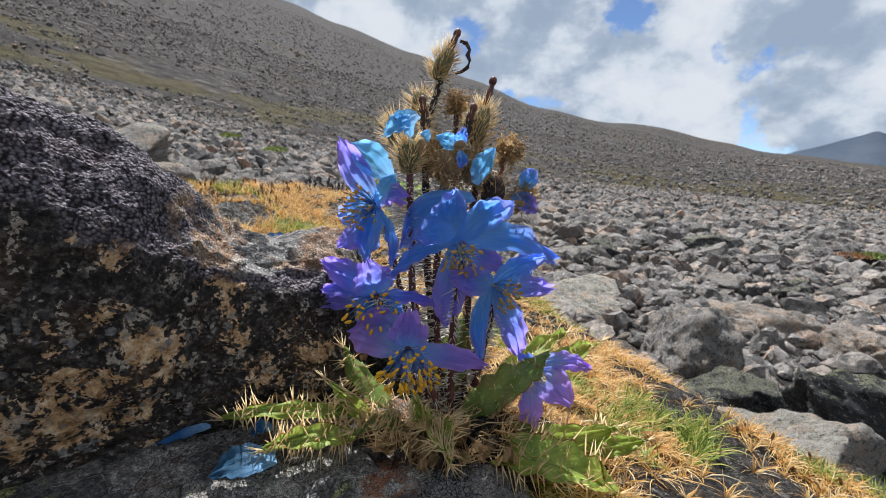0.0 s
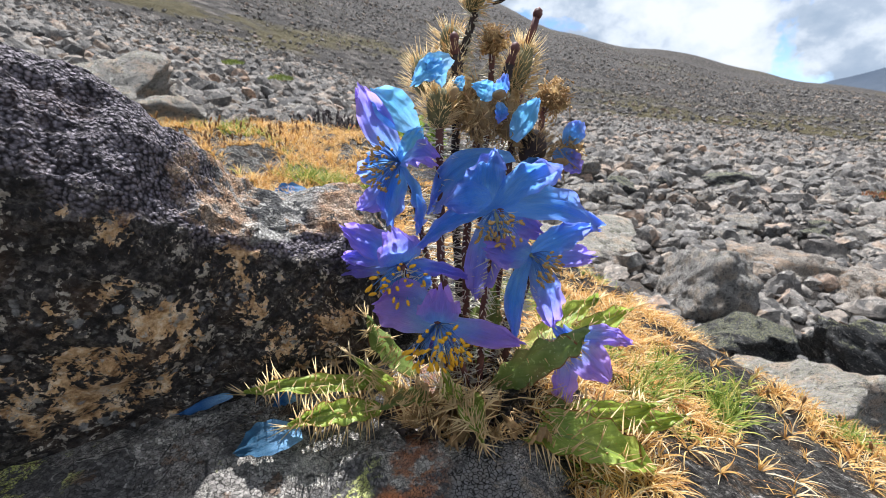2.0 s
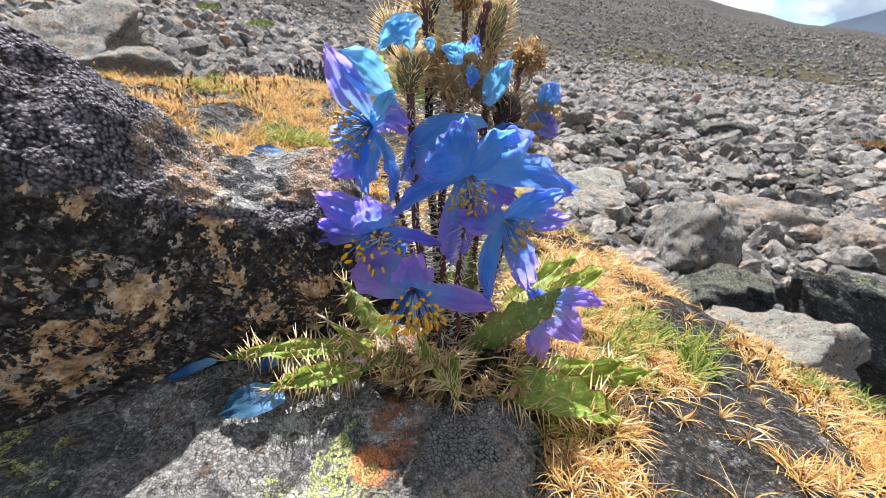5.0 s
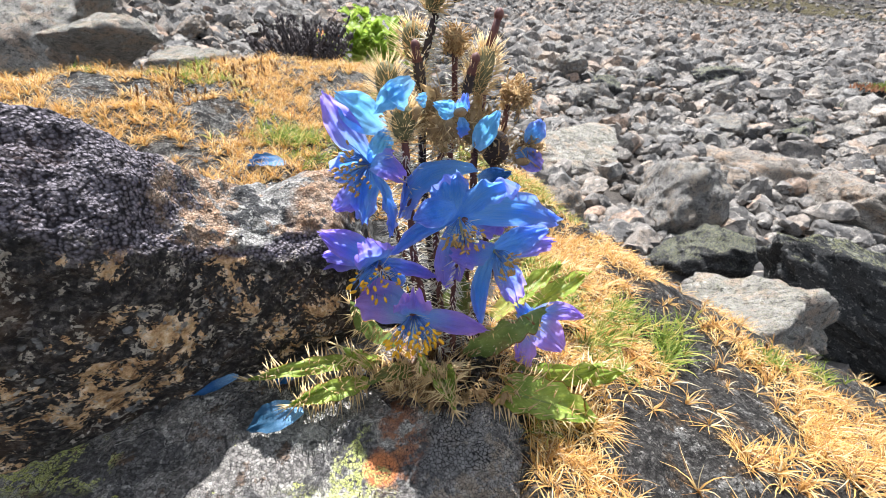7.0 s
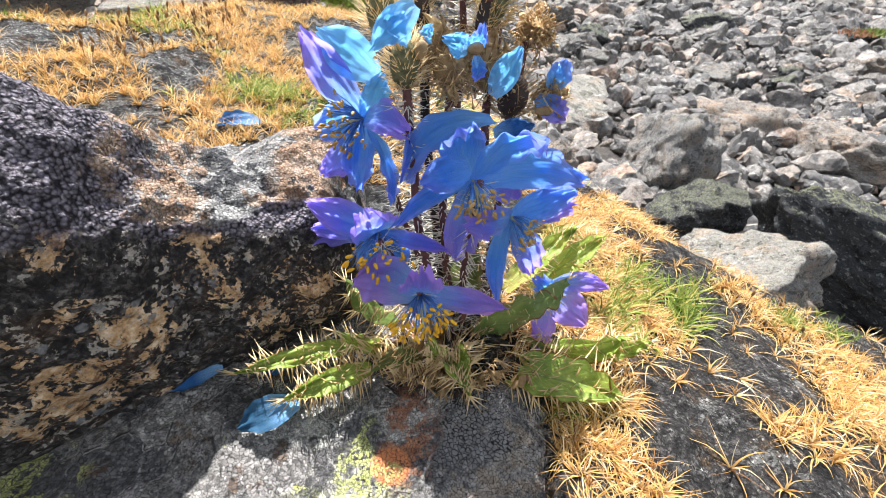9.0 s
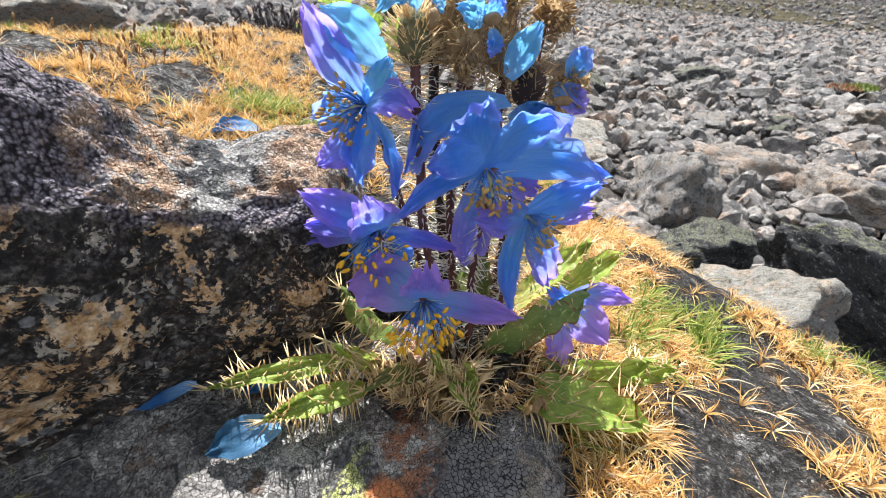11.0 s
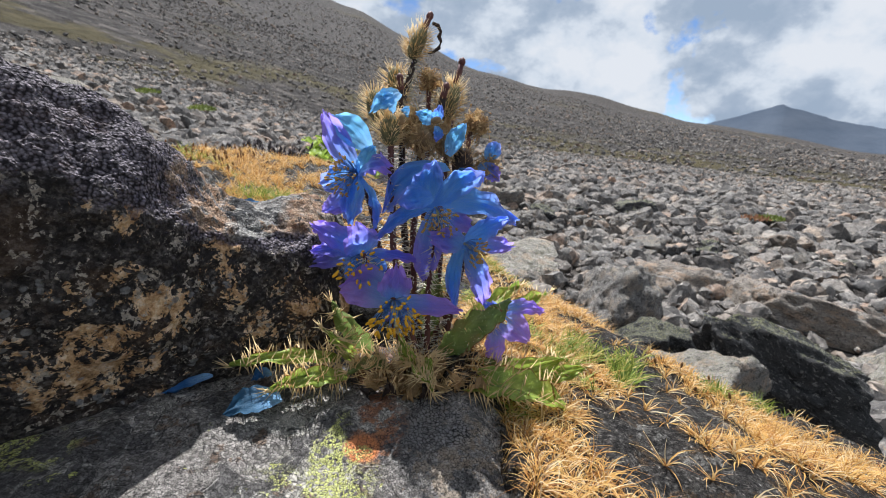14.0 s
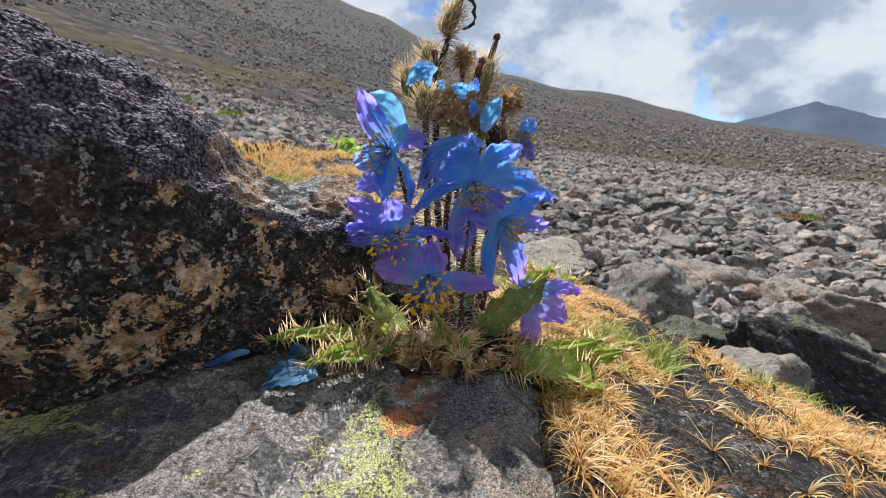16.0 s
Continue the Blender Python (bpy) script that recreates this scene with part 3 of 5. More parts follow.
ANTHER = plain_plant("golden_anther", (0.72, 0.33, 0.01), (0.90, 0.55, 0.04), 300, 0.7, 0.1)
OLD_ANTHER = plain_plant("ochre_anther", (0.40, 0.22, 0.06), (0.62, 0.40, 0.14), 300, 0.7, 0.1)
FILAMENT = plain_plant("blue_filament", (0.06, 0.17, 0.50), (0.22, 0.42, 0.80), 200, 0.5, 0.2)
PISTIL = plain_plant("pale_pistil", (0.50, 0.46, 0.22), (0.66, 0.62, 0.40), 200, 0.6, 0.2)
LEAF = leaf_material("green_leaf", (0.20, 0.30, 0.04), (0.46, 0.55, 0.11), (0.60, 0.54, 0.16))
LEAF_DARK = leaf_material("deep_green_leaf", (0.15, 0.22, 0.05), (0.27, 0.34, 0.10), (0.26, 0.20, 0.09))
BUSH_LEAF = plain_plant("bright_bush_leaf", (0.26, 0.38, 0.045), (0.50, 0.60, 0.12), 30, 0.5, 0.45)
RED_LEAF = plain_plant("orange_red_leaf", (0.55, 0.16, 0.05), (0.70, 0.34, 0.08), 30, 0.5, 0.4)
CUSHION_GREEN = plain_plant("olive_cushion_leaf", (0.12, 0.16, 0.03), (0.24, 0.28, 0.06), 30, 0.6, 0.3)
CUSHION_RED = plain_plant("dull_red_leaf", (0.26, 0.11, 0.06), (0.40, 0.20, 0.10), 30, 0.6, 0.3)
DARK_SHRUB = plain_plant("dark_shrub_twig", (0.035, 0.028, 0.030), (0.10, 0.08, 0.075), 40, 0.8)


# ---- mesh helpers ----
def mesh_from(name, verts, faces, material, uvs=None, smooth=True):
    me = bpy.data.meshes.new(name)
    me.from_pydata([tuple(map(float, v)) for v in verts], [], faces)
    if uvs is not None:
        layer = me.uv_layers.new(name="uv")
        idx = np.empty(len(me.loops), dtype=np.int32)
        me.loops.foreach_get("vertex_index", idx)
        layer.data.foreach_set("uv", np.asarray(uvs, dtype=np.float32)[idx].ravel())
    me.polygons.foreach_set("use_smooth", [smooth] * len(me.polygons))
    me.materials.append(material)
    me.update()
    return me


def thing(name, label, category, at=(0, 0, 0), group="", kind=""):
    e = new(name)
    e.empty_display_size = 0.01
    e.location = at
    return tagged(e, label, category, group, kind)


def part(name, me, parent, label=""):
    """Links a mesh that is given in world places as a part of parent."""
    ob = new(name, me)
    ob.parent = parent
    top = parent
    off = Vector((0, 0, 0))
    while top:
        off += top.location
        top = top.parent
    ob.location = -off
    return tagged(ob, label)


class Heap:
    """Vertices and faces gathered for one mesh."""

    def __init__(self):
        self.v, self.f, self.uv = [], [], []

    def add(self, v, f, uv=None):
        k = len(self.v)
        self.v.extend(v)
        self.f.extend([tuple(i + k for i in q) for q in f])
        self.uv.extend(uv if uv is not None else [(0.5, 0.5)] * len(v))

    def mesh(self, name, material, smooth=True):
        return mesh_from(name, self.v, self.f, material, self.uv, smooth)


def fbm(x, y, z=0.0, octaves=4):
    return noise.fractal(Vector((x, y, z)), 1.0, 2.1, octaves)


def sstep(a, b, x):
    t = min(1.0, max(0.0, (x - a) / (b - a)))
    return t * t * (3 - 2 * t)


def curve_at(knots, x):
    """Smooth value at x of a short table of (x, value)."""
    if x <= knots[0][0]:
        return knots[0][1]
    for (a, va), (b, vb) in zip(knots, knots[1:]):
        if x <= b:
            return va + (vb - va) * sstep(a, b, x) * 0.5 + (vb - va) * (x - a) / (b - a) * 0.5
    return knots[-1][1]


def grid_faces(nu, nv, wrap=False):
    f = []
    for i in range(nu - 1):
        for j in range(nv if wrap else nv - 1):
            k = (j + 1) % nv
            f.append((i * nv + j, i * nv + k, (i + 1) * nv + k, (i + 1) * nv + j))
    return f


def tube(heap, path, radii, sides=6):
    """A tapered tube along a list of points."""
    path = [Vector(p) for p in path]
    ref = Vector((0.31, 0.2, 0.93))
    v = []
    for i, p in enumerate(path):
        d = (path[min(i + 1, len(path) - 1)] - path[max(i - 1, 0)]).normalized()
        a = d.cross(ref if abs(d.dot(ref)) < 0.95 else Vector((1, 0, 0))).normalized()
        b = d.cross(a)
        for k in range(sides):
            t = 2 * math.pi * k / sides
            v.append(p + (a * math.cos(t) + b * math.sin(t)) * radii[i])
    f = grid_faces(len(path), sides, True)
    f.append(tuple(range((len(path) - 1) * sides, len(path) * sides)))
    f.append(tuple(range(sides))[::-1])
    heap.add(v, f, [(i / (len(path) - 1), k / sides) for i in range(len(path)) for k in range(sides)])


def spike(heap, p, d, length, radius):
    """One thin spine, three-sided."""
    d = d.normalized()
    a = d.orthogonal().normalized()
    b = d.cross(a)
    v = [p + (a * math.cos(t) + b * math.sin(t)) * radius for t in (0, 2.1, 4.2)] + [p + d * length]
    heap.add(v, [(0, 1, 3), (1, 2, 3), (2, 0, 3)])


def blob(heap, p, d, length, radius, sides=6, rings=5):
    """A small ellipsoid along d."""
    d = d.normalized()
    a = d.orthogonal().normalized()
    b = d.cross(a)
    v = []
    for i in range(rings):
        s = math.pi * (i + 0.25) / (rings - 0.5)
        for k in range(sides):
            t = 2 * math.pi * k / sides
            v.append(p + d * (-math.cos(s) * length / 2) + (a * math.cos(t) + b * math.sin(t)) * radius * math.sin(s))
    f = grid_faces(rings, sides, True) + [tuple(range(sides))[::-1], tuple(range((rings - 1) * sides, rings * sides))]
    heap.add(v, f)
# ---- large structure ----
SKY_EL = [(-180, 2), (-120, 12), (-75, 25), (-45, 25), (-30, 22.6), (-18.2, 19.7), (-12.5, 18.0), (-3, 15.2), (3.4, 12.5), (12.6, 8.9), (21.9, 6.5), (32, 3.9), (38, 2.9), (52, 0.0), (65, -2), (110, -3), (180, 2)]
EDGE_R, RIDGE_R = 20.0, 260.0


def field_z(x, y):
    z = -0.40 - 0.08 * x + 0.0437 * y - 0.15 * min(x, 0.0)
    return z


def ground_z(x, y):
    """Height of the stony slope: a tilted block field, then a hillside up to the ridge."""
    r = math.hypot(x, y)
    if r <= EDGE_R:
        return field_z(x, y) + 0.03 * fbm(x * 1.3, y * 1.3) * min(1.0, r)
    az = math.degrees(math.atan2(x, y))
    k = EDGE_R / r
    z0 = field_z(x * k, y * k)
    top = RIDGE_R * math.tan(radians(curve_at(SKY_EL, az))) + 0.15
    wob = fbm(x * 0.012, y * 0.012, 3.0, 3)
    if r <= RIDGE_R:
        t = (r - EDGE_R) / (RIDGE_R - EDGE_R)
        return z0 + (top - z0) * (0.82 * t + 0.18 * t * t) + wob * 5.0 * t * (1 - t) + 0.05 * fbm(x, y)
    return top - (r - RIDGE_R) * 0.22 * min(1.0, (r - RIDGE_R) / 200.0) + wob * 4


def build_ground():
    nr, na = 190, 360
    v, radii = [], [0.3 * (4000 / 0.3) ** (i / (nr - 1)) for i in range(nr)]
    for r in radii:
        for j in range(na):
            a = 2 * math.pi * j / na
            x, y = r * math.sin(a), r * math.cos(a)
            v.append((x, y, max(ground_z(x, y), -140.0)))
    f = grid_faces(nr, na, True)
    f.append(tuple(range(na)))
    ob = new("ground", mesh_from("ground", v, [q[::-1] for q in f], GROUND))
    tagged(ob, "grey stony mountain slope with olive grass patches", "ground", kind="structure")


def build_mountain():
    """A far ridge beyond the valley; its bluish haze is in the colour."""
    v, nu, nv = [], 120, 16
    crest = [(20, 1.0), (34, 2.3), (38, 2.85), (41.7, 3.9), (44.5, 4.75), (46.6, 3.9), (49, 3.0), (52, 2.3), (58, 2.6), (66, 1.4), (80, 0.3)]
    for i in range(nu):
        az = 22 + 56 * i / (nu - 1)
        for j in range(nv):
            t = j / (nv - 1)
            r = 2600 - 700 * (1 - t)
            x, y = r * math.sin(radians(az)), r * math.cos(radians(az))
            crag = fbm(az * 0.9, t * 2.5, 5.0, 5) * 22 * (0.2 + t)
            v.append((x + crag, y, -150 + (2600 * math.tan(radians(float(np.interp(az, [q[0] for q in crest], [q[1] for q in crest])))) + 150 + crag * 0.15) * t ** 1.15))
    tagged(new("backdrop_mountain", mesh_from("backdrop_mountain", v, grid_faces(nu, nv), MOUNTAIN)), "far mountain ridge with a pointed peak, coloured bluish grey for haze", "mountain", kind="structure")


MOUND_EDGE = [(-0.9, 0.34), (-0.44, 0.48), (-0.40, 0.52), (-0.36, 0.56), (-0.32, 0.61), (-0.28, 0.68), (-0.226, 0.75), (-0.15, 0.76), (0.0, 0.72), (0.13, 0.62), (0.17, 0.52), (0.20, 0.45), (0.26, 0.405), (0.30, 0.365), (0.33, 0.325), (0.36, 0.30), (0.42, 0.285), (0.55, 0.25)]


def mound_z(x, y):
    """The turf hummock that carries boulder, slab and plant."""
    left = 0.055 - 0.20 * x + 0.10 * (y - 0.37)
    right = 0.008 - 0.26 * x - 0.10 * max(0, x - 0.2)
    z = right + (left - right) * sstep(0.16, -0.10, x)
    z -= 0.12 * sstep(0.29, 0.23, y) * sstep(0.03, -0.05, x)
    z -= 0.013 * sstep(0.235, 0.185, y) * sstep(0.22, 0.10, x)
    z -= 0.035 * sstep(0.20, 0.17, y) * sstep(0.045, 0.02, x)
    z -= 0.03 * sstep(0.15, -0.1, y)
    over = y - curve_at(MOUND_EDGE, x) + 0.05 * fbm(x * 4, 3.3)
    if over > -0.06:
        z -= 2.2 * (over + 0.06) ** 2 if over < 0.12 else 0.0713 + 0.8 * (over - 0.12)
    z -= 0.8 * max(0, x - 0.44)
    away = math.hypot(max(0.0, -0.16 - y), max(0.0, -0.62 - x), max(0.0, x - 0.40) * sstep(0.1, -0.1, y)) + 0.03 * fbm(x * 5, y * 5, 11.0)
    z -= 5.0 * max(0.0, away) ** 2 * sstep(0.0, 0.08, away)
    return z + 0.012 * fbm(x * 9, y * 9, 1.0) + 0.004 * fbm(x * 45, y * 45, 2.0)


def height_patch(name, fn, x0, x1, y0, y1, step, material):
    nx, ny = int((x1 - x0) / step) + 1, int((y1 - y0) / step) + 1
    v = [(x0 + i * step, y0 + j * step, fn(x0 + i * step, y0 + j * step)) for i in range(nx) for j in range(ny)]
    return mesh_from(name, v, grid_faces(nx, ny), material)


def slab_z(x, y):
    z = 0.001 - 0.045 * min(x, 0) + 0.05 * max(0, y - 0.19)
    z -= 0.25 * max(0, 0.186 - y) * sstep(-0.16, -0.06, x)
    z -= 1.0 * max(0, 0.15 - y) ** 2
    z += 0.004 * fbm(x * 22, y * 22, 7.0) + 0.0016 * fbm(x * 90, y * 90, 8.0)
    edge = 0.036 - 0.10 * max(0, 0.19 - y) + 0.006 * fbm(y * 40, 4.0)
    over = x - edge
    if over > -0.012:
        z -= 18 * (over + 0.012) ** 2 if over < 0.012 else 0.0104 + 2.5 * (over - 0.012)
    return z


BOULDER_TOP = [(-0.50, 0.13), (-0.40, 0.165), (-0.30, 0.190), (-0.22, 0.192), (-0.19, 0.187), (-0.178, 0.180), (-0.160, 0.170), (-0.149, 0.160), (-0.139, 0.147), (-0.133, 0.135), (-0.128, 0.123), (-0.122, 0.112), (-0.110, 0.109), (-0.076, 0.112), (-0.060, 0.106), (-0.052, 0.088), (-0.047, 0.05)]
BOULDER_RIM = [(-0.50, 0.10), (-0.30, 0.145), (-0.20, 0.145), (-0.165, 0.139), (-0.148, 0.132), (-0.137, 0.125), (-0.128, 0.111), (-0.120, 0.100), (-0.110, 0.095), (-0.090, 0.091), (-0.065, 0.088), (-0.055, 0.072), (-0.047, 0.04)]
BOULDER_FOOT = [(-0.50, 0.02), (-0.30, 0.10), (-0.204, 0.166), (-0.148, 0.203), (-0.117, 0.222), (-0.075, 0.243), (-0.047, 0.266)]
# the section from the foot up the face, over the rim (height 0.8) and the sloping top, then down the back
BOULDER_SECTION = [(0.030, 0.0), (0.018, 0.05), (0.006, 0.10), (0.0, 0.18), (-0.007, 0.32), (-0.010, 0.46), (-0.010, 0.60), (-0.007, 0.71), (-0.002, 0.785), (0.006, 0.85), (0.016, 0.905), (0.027, 0.955), (0.039, 0.99), (0.050, 1.0), (0.072, 0.97), (0.10, 0.8), (0.13, 0.4), (0.14, 0.0)]


def build_boulder():
    """Large lichened boulder: a near-upright face, a stepped shoulder and a low saddle."""
    last = len(BOULDER_SECTION) - 1
    ts = [0.40 * k / 130 for k in range(130)] + [0.40 + 0.38 * k / 150 for k in range(150)] + [0.78 + 0.22 * k / 30 for k in range(31)]
    section = [(t, curve_at([(k / last, p[0]) for k, p in enumerate(BOULDER_SECTION)], t), curve_at([(k / last, p[1]) for k, p in enumerate(BOULDER_SECTION)], t)) for t in ts]
    xs = [-0.50 + 0.27 * k / 90 for k in range(90)] + [-0.23 + 0.1825 * k / 440 for k in range(441)]
    v, uv, low = [], [], -0.02
    for x in xs:
        top, rim, foot = curve_at(BOULDER_TOP, x), curve_at(BOULDER_RIM, x), curve_at(BOULDER_FOOT, x)
        back = 0.7 - 0.2 * sstep(-0.11, -0.14, x)
        lean = 0.022 * sstep(-0.118, -0.145, x)
        end = math.sqrt(max(0.0, 1 - sstep(-0.075, -0.0475, x) ** 2)) if x > -0.075 else 1.0
        for t, off, h in section:
            if 0 < off <= 0.05:
                off *= 1 - 0.32 * sstep(-0.116, -0.140, x)
            if off > 0.05:
                off = 0.05 * (1 - 0.32 * sstep(-0.116, -0.140, x)) + (off - 0.05) * back
            if t < 13 / last:
                z = low + (rim - low) * h / 0.8 if h < 0.8 else rim + (top - rim) * (h - 0.8) / 0.2
            else:
                z = low + (top - low) * h
            y = foot + off * (0.35 + 0.65 * end) - lean * sstep(0.0, 0.13, z)
            d = 0.0036 * fbm(x * 34, y * 34, z * 34, 6) + 0.0016 * noise.noise(Vector((x * 150, y * 150, z * 150)))
            crust = sstep(0.40, 0.46, t + 0.05 * noise.noise(Vector((x * 35, y * 35, z * 35)))) * sstep(-0.114, -0.126, x)
            if crust > 0 and t < 0.85:
                d += 0.0007 * crust * max(0.0, 1 - 1.35 * noise.voronoi(Vector((x, y, z)) * 560)[0][0])
            v.append((x + d * 0.4, y - d * (1.0 if t < 0.55 else 0.3), z + d * (0.3 if t < 0.42 else 1.0)))
            uv.append((t, x))
    me = mesh_from("boulder", v, [q[::-1] for q in grid_faces(len(xs), len(ts))], BOULDER, uv)
    tagged(new("lichen_boulder", me), "large dark boulder crusted with black and tan lichen", "boulder")


build_ground()
build_mountain()
tagged(new("turf_mound", height_patch("turf_mound", mound_z, -0.9, 0.56, -0.5, 1.0, 0.0065, SOIL)), "dark soil and stone hummock under dry turf", "ground", kind="structure")
tagged(new("rock_slab", height_patch("rock_slab", slab_z, -0.42, 0.065, -0.12, 0.275, 0.0027, SLAB)), "flat grey rock with yellow, orange and black lichen", "rock")
build_boulder()


# ---- field boulders ----
def ico(level):
    bm = bmesh.new()
    bmesh.ops.create_icosphere(bm, subdivisions=level, radius=1.0)
    v = np.array([q.co[:] for q in bm.verts])
    f = np.array([[q.index for q in p.verts] for p in bm.faces])
    bm.free()
    return v, f


ICO = {k: ico(k) for k in (1, 2, 3, 5)}


def chiselled(rng, level, planes=11, rough=0.05):
    """Unit-size angular block: a sphere cut by random planes, edges worn."""
    d, f = ICO[level]
    n = rng.normal(size=(planes, 3))
    n /= np.linalg.norm(n, axis=1)[:, None]
    cut = rng.uniform(0.36, 0.74, planes)
    dots = d @ n.T
    reach = np.where(dots > 0.05, cut / np.maximum(dots, 0.05), 9.0)
    soft = -np.log(np.exp(-80 * np.minimum(reach, 1.05)).sum(1) + math.exp(-80 * 1.0)) / 80
    p = d * np.maximum(soft, 0.25)[:, None]
    if rough:
        s = float(rng.uniform(0, 50))
        p *= np.array([1 + rough * (noise.fractal(Vector(q) * 2.6 + Vector((s, 0, 0)), 0.8, 2.1, 5) - 0.8 * abs(noise.noise(Vector(q) * 5.0 + Vector((s, 3, 0))))) for q in p])[:, None]
    return p, f


rock_rng = np.random.default_rng(11)
KINDS = []
for k in range(10):
    p, f = chiselled(rock_rng, 5, int(rock_rng.integers(8, 13)), 0.17)
    KINDS.append(mesh_from("block", p, f.tolist(), (BLOCK_GREY, BLOCK_DARK, BLOCK_TAN)[(0, 0, 0, 0, 0, 0, 1, 1, 2, 2)[k]]))
for k in range(3):
    p, f = chiselled(rock_rng, 5, 10, 0.15)
    KINDS.append(mesh_from("block", p, f.tolist(), BLOCK_PALE))


grey_twin = KINDS[7].copy()
grey_twin.materials[0] = BLOCK_GREY
KINDS.append(grey_twin)


def block(kind, x, y, z, sx, sy, sz, turn, tip, label, lean=None):
    ob = new("boulder", KINDS[kind])
    ob.matrix_world = pose(x, y, z, tip, tip * 0.6 if lean is None else lean, turn) @ Matrix.Diagonal((sx, sy, sz, 1))
    return tagged(ob, label, "boulder", "boulders of the block field")


NEAR = [
    (6, 0.745, 0.690, -0.290, 0.30, 0.12, 0.145, -22, -14, "long dark boulder with a moss-green crusted crest", 30),
    (9, 1.47, 1.25, -0.435, 0.36, 0.20, 0.18, -22, 4, "broad tan boulder behind a dark one", 14),
    (11, 1.34, 0.93, -0.53, 0.23, 0.14, 0.14, 12, 6, "pale weathered boulder in the block field"),
    (10, 0.465, 0.560, -0.262, 0.185, 0.12, 0.155, 4, 8, "pale grey boulder beside the dry turf"),
    (13, 0.70, 1.24, -0.35, 0.19, 0.17, 0.18, 30, -10, "rounded grey boulder in the block field"),
    (8, 1.22, 1.62, -0.47, 0.30, 0.20, 0.14, -30, 6, "long tan boulder lying in the block field"),
    (1, 1.85, 1.60, -0.66, 0.50, 0.32, 0.22, -20, 8, "broad brown-grey boulder of the block field"),
    (12, 0.52, 1.66, -0.33, 0.30, 0.18, 0.12, -24, 10, "long tan block with a shaded underside"),
    (8, 0.26, 0.93, -0.26, 0.11, 0.09, 0.09, 20, 4, "pinkish flat stone beyond the turf"),
    (7, 0.62, 0.90, -0.32, 0.13, 0.10, 0.09, 0, 12, "dark stone with yellow-green lichen spots"),
    (11, -0.70, 1.03, 0.125, 0.16, 0.12, 0.095, 15, 24, "pale grey boulder behind the turf"),
    (12, -1.00, 1.30, 0.18, 0.26, 0.20, 0.14, -15, 26, "large grey boulder behind the turf"),
    (10, -0.50, 1.00, 0.075, 0.17, 0.10, 0.09, 20, 16, "whitish weathered stone behind the turf"),
]
for row in NEAR:
    block(*row)

placed = [(r[1], r[2], max(r[4], r[5])) for r in NEAR]
count = 0
while count < 240:
    az, r = rock_rng.uniform(-58, 72), 1.0 + 3.6 * math.sqrt(rock_rng.uniform(0, 1))
    x, y = r * math.sin(radians(az)), r * math.cos(radians(az))
    s = float(0.045 + 0.12 * rock_rng.uniform(0, 1) ** 2.4) * (0.8 + 0.10 * r)
    count += 0.08
    if y < curve_at(MOUND_EDGE, min(0.55, x)) + 0.12 or any((x - a) ** 2 + (y - b) ** 2 < (0.72 * (s + c)) ** 2 for a, b, c in placed):
        continue
    count += 0.92
    placed.append((x, y, s))
    kind = int(rock_rng.choice(10, p=[0.13, 0.13, 0.13, 0.13, 0.13, 0.13, 0.07, 0.05, 0.05, 0.05]))
    block(kind, x, y, ground_z(x, y) + s * 0.25, s * rock_rng.uniform(0.9, 1.5), s, s * rock_rng.uniform(0.55, 0.9), rock_rng.uniform(0, 360), rock_rng.uniform(-22, 22), ("dark" if kind in (6, 7) else "tan" if kind > 7 else "grey") + " angular boulder of the block field")


def scree(name, label, count, r0, r1, s0, s1, level, kinds, sink, skip=0.0):
    """Countless blocks joined into one mesh."""
    shapes = [chiselled(rock_rng, level, 9, 0.0 if level < 2 else 0.16) for _ in range(kinds)]
    vs, fs, base = [], [], 0
    az = rock_rng.uniform(-54, 66, count)
    rr = np.sqrt(rock_rng.uniform(r0 ** 2, r1 ** 2, count))
    for a, r in zip(az, rr):
        x, y = r * math.sin(radians(a)), r * math.cos(radians(a))
        if y < 1.2 and y < curve_at(MOUND_EDGE, min(0.55, x)) + 0.10:
            continue
        if skip and fbm(x * 0.11, y * 0.11, 9.0, 3) > skip:
            continue
        p, f = shapes[int(rock_rng.integers(kinds))]
        s = s0 + (s1 - s0) * float(rock_rng.uniform(0, 1)) ** 2.0
        m = np.array(Euler([float(q) for q in rock_rng.uniform(0, 6.3, 3)]).to_matrix())
        q = (p * (s * np.array([1.25, 1.0, 0.8]))) @ m.T
        q[:, 2] *= 0.8
        vs.append(q + np.array([x, y, ground_z(x, y) + s * sink]))
        fs.append(f + base)
        base += len(p)
    v, f = np.concatenate(vs), np.concatenate(fs)
    me = bpy.data.meshes.new(name)
    me.from_pydata(v.tolist(), [], f.tolist())
    me.polygons.foreach_set("use_smooth", [level > 2] * len(me.polygons))
    if level > 2:
        me.set_sharp_from_angle(angle=radians(28))
    me.materials.append(SCREE)
    tagged(new(name, me), label, "scree", kind="stuff")


scree("block_litter", "grey angular stones filling the gaps of the block field", 3800, 0.8, 4.4, 0.02, 0.095, 3, 14, 0.1)
scree("gap_rubble", "small grey stones between the nearest blocks", 2600, 0.8, 2.6, 0.018, 0.05, 2, 12, 0.3)
scree("block_field", "countless grey angular blocks of the block field", 11000, 3.8, 9.5, 0.035, 0.15, 2, 16, 0.12)
scree("far_block_field", "countless small-looking grey blocks of the far block field", 20000, 8.5, 21.5, 0.05, 0.18, 1, 16, 0.12)
scree("slope_rubble", "small grey rubble on the lower hillside", 24000, 20.0, 62.0, 0.05, 0.20, 1, 8, 0.2, 0.5)
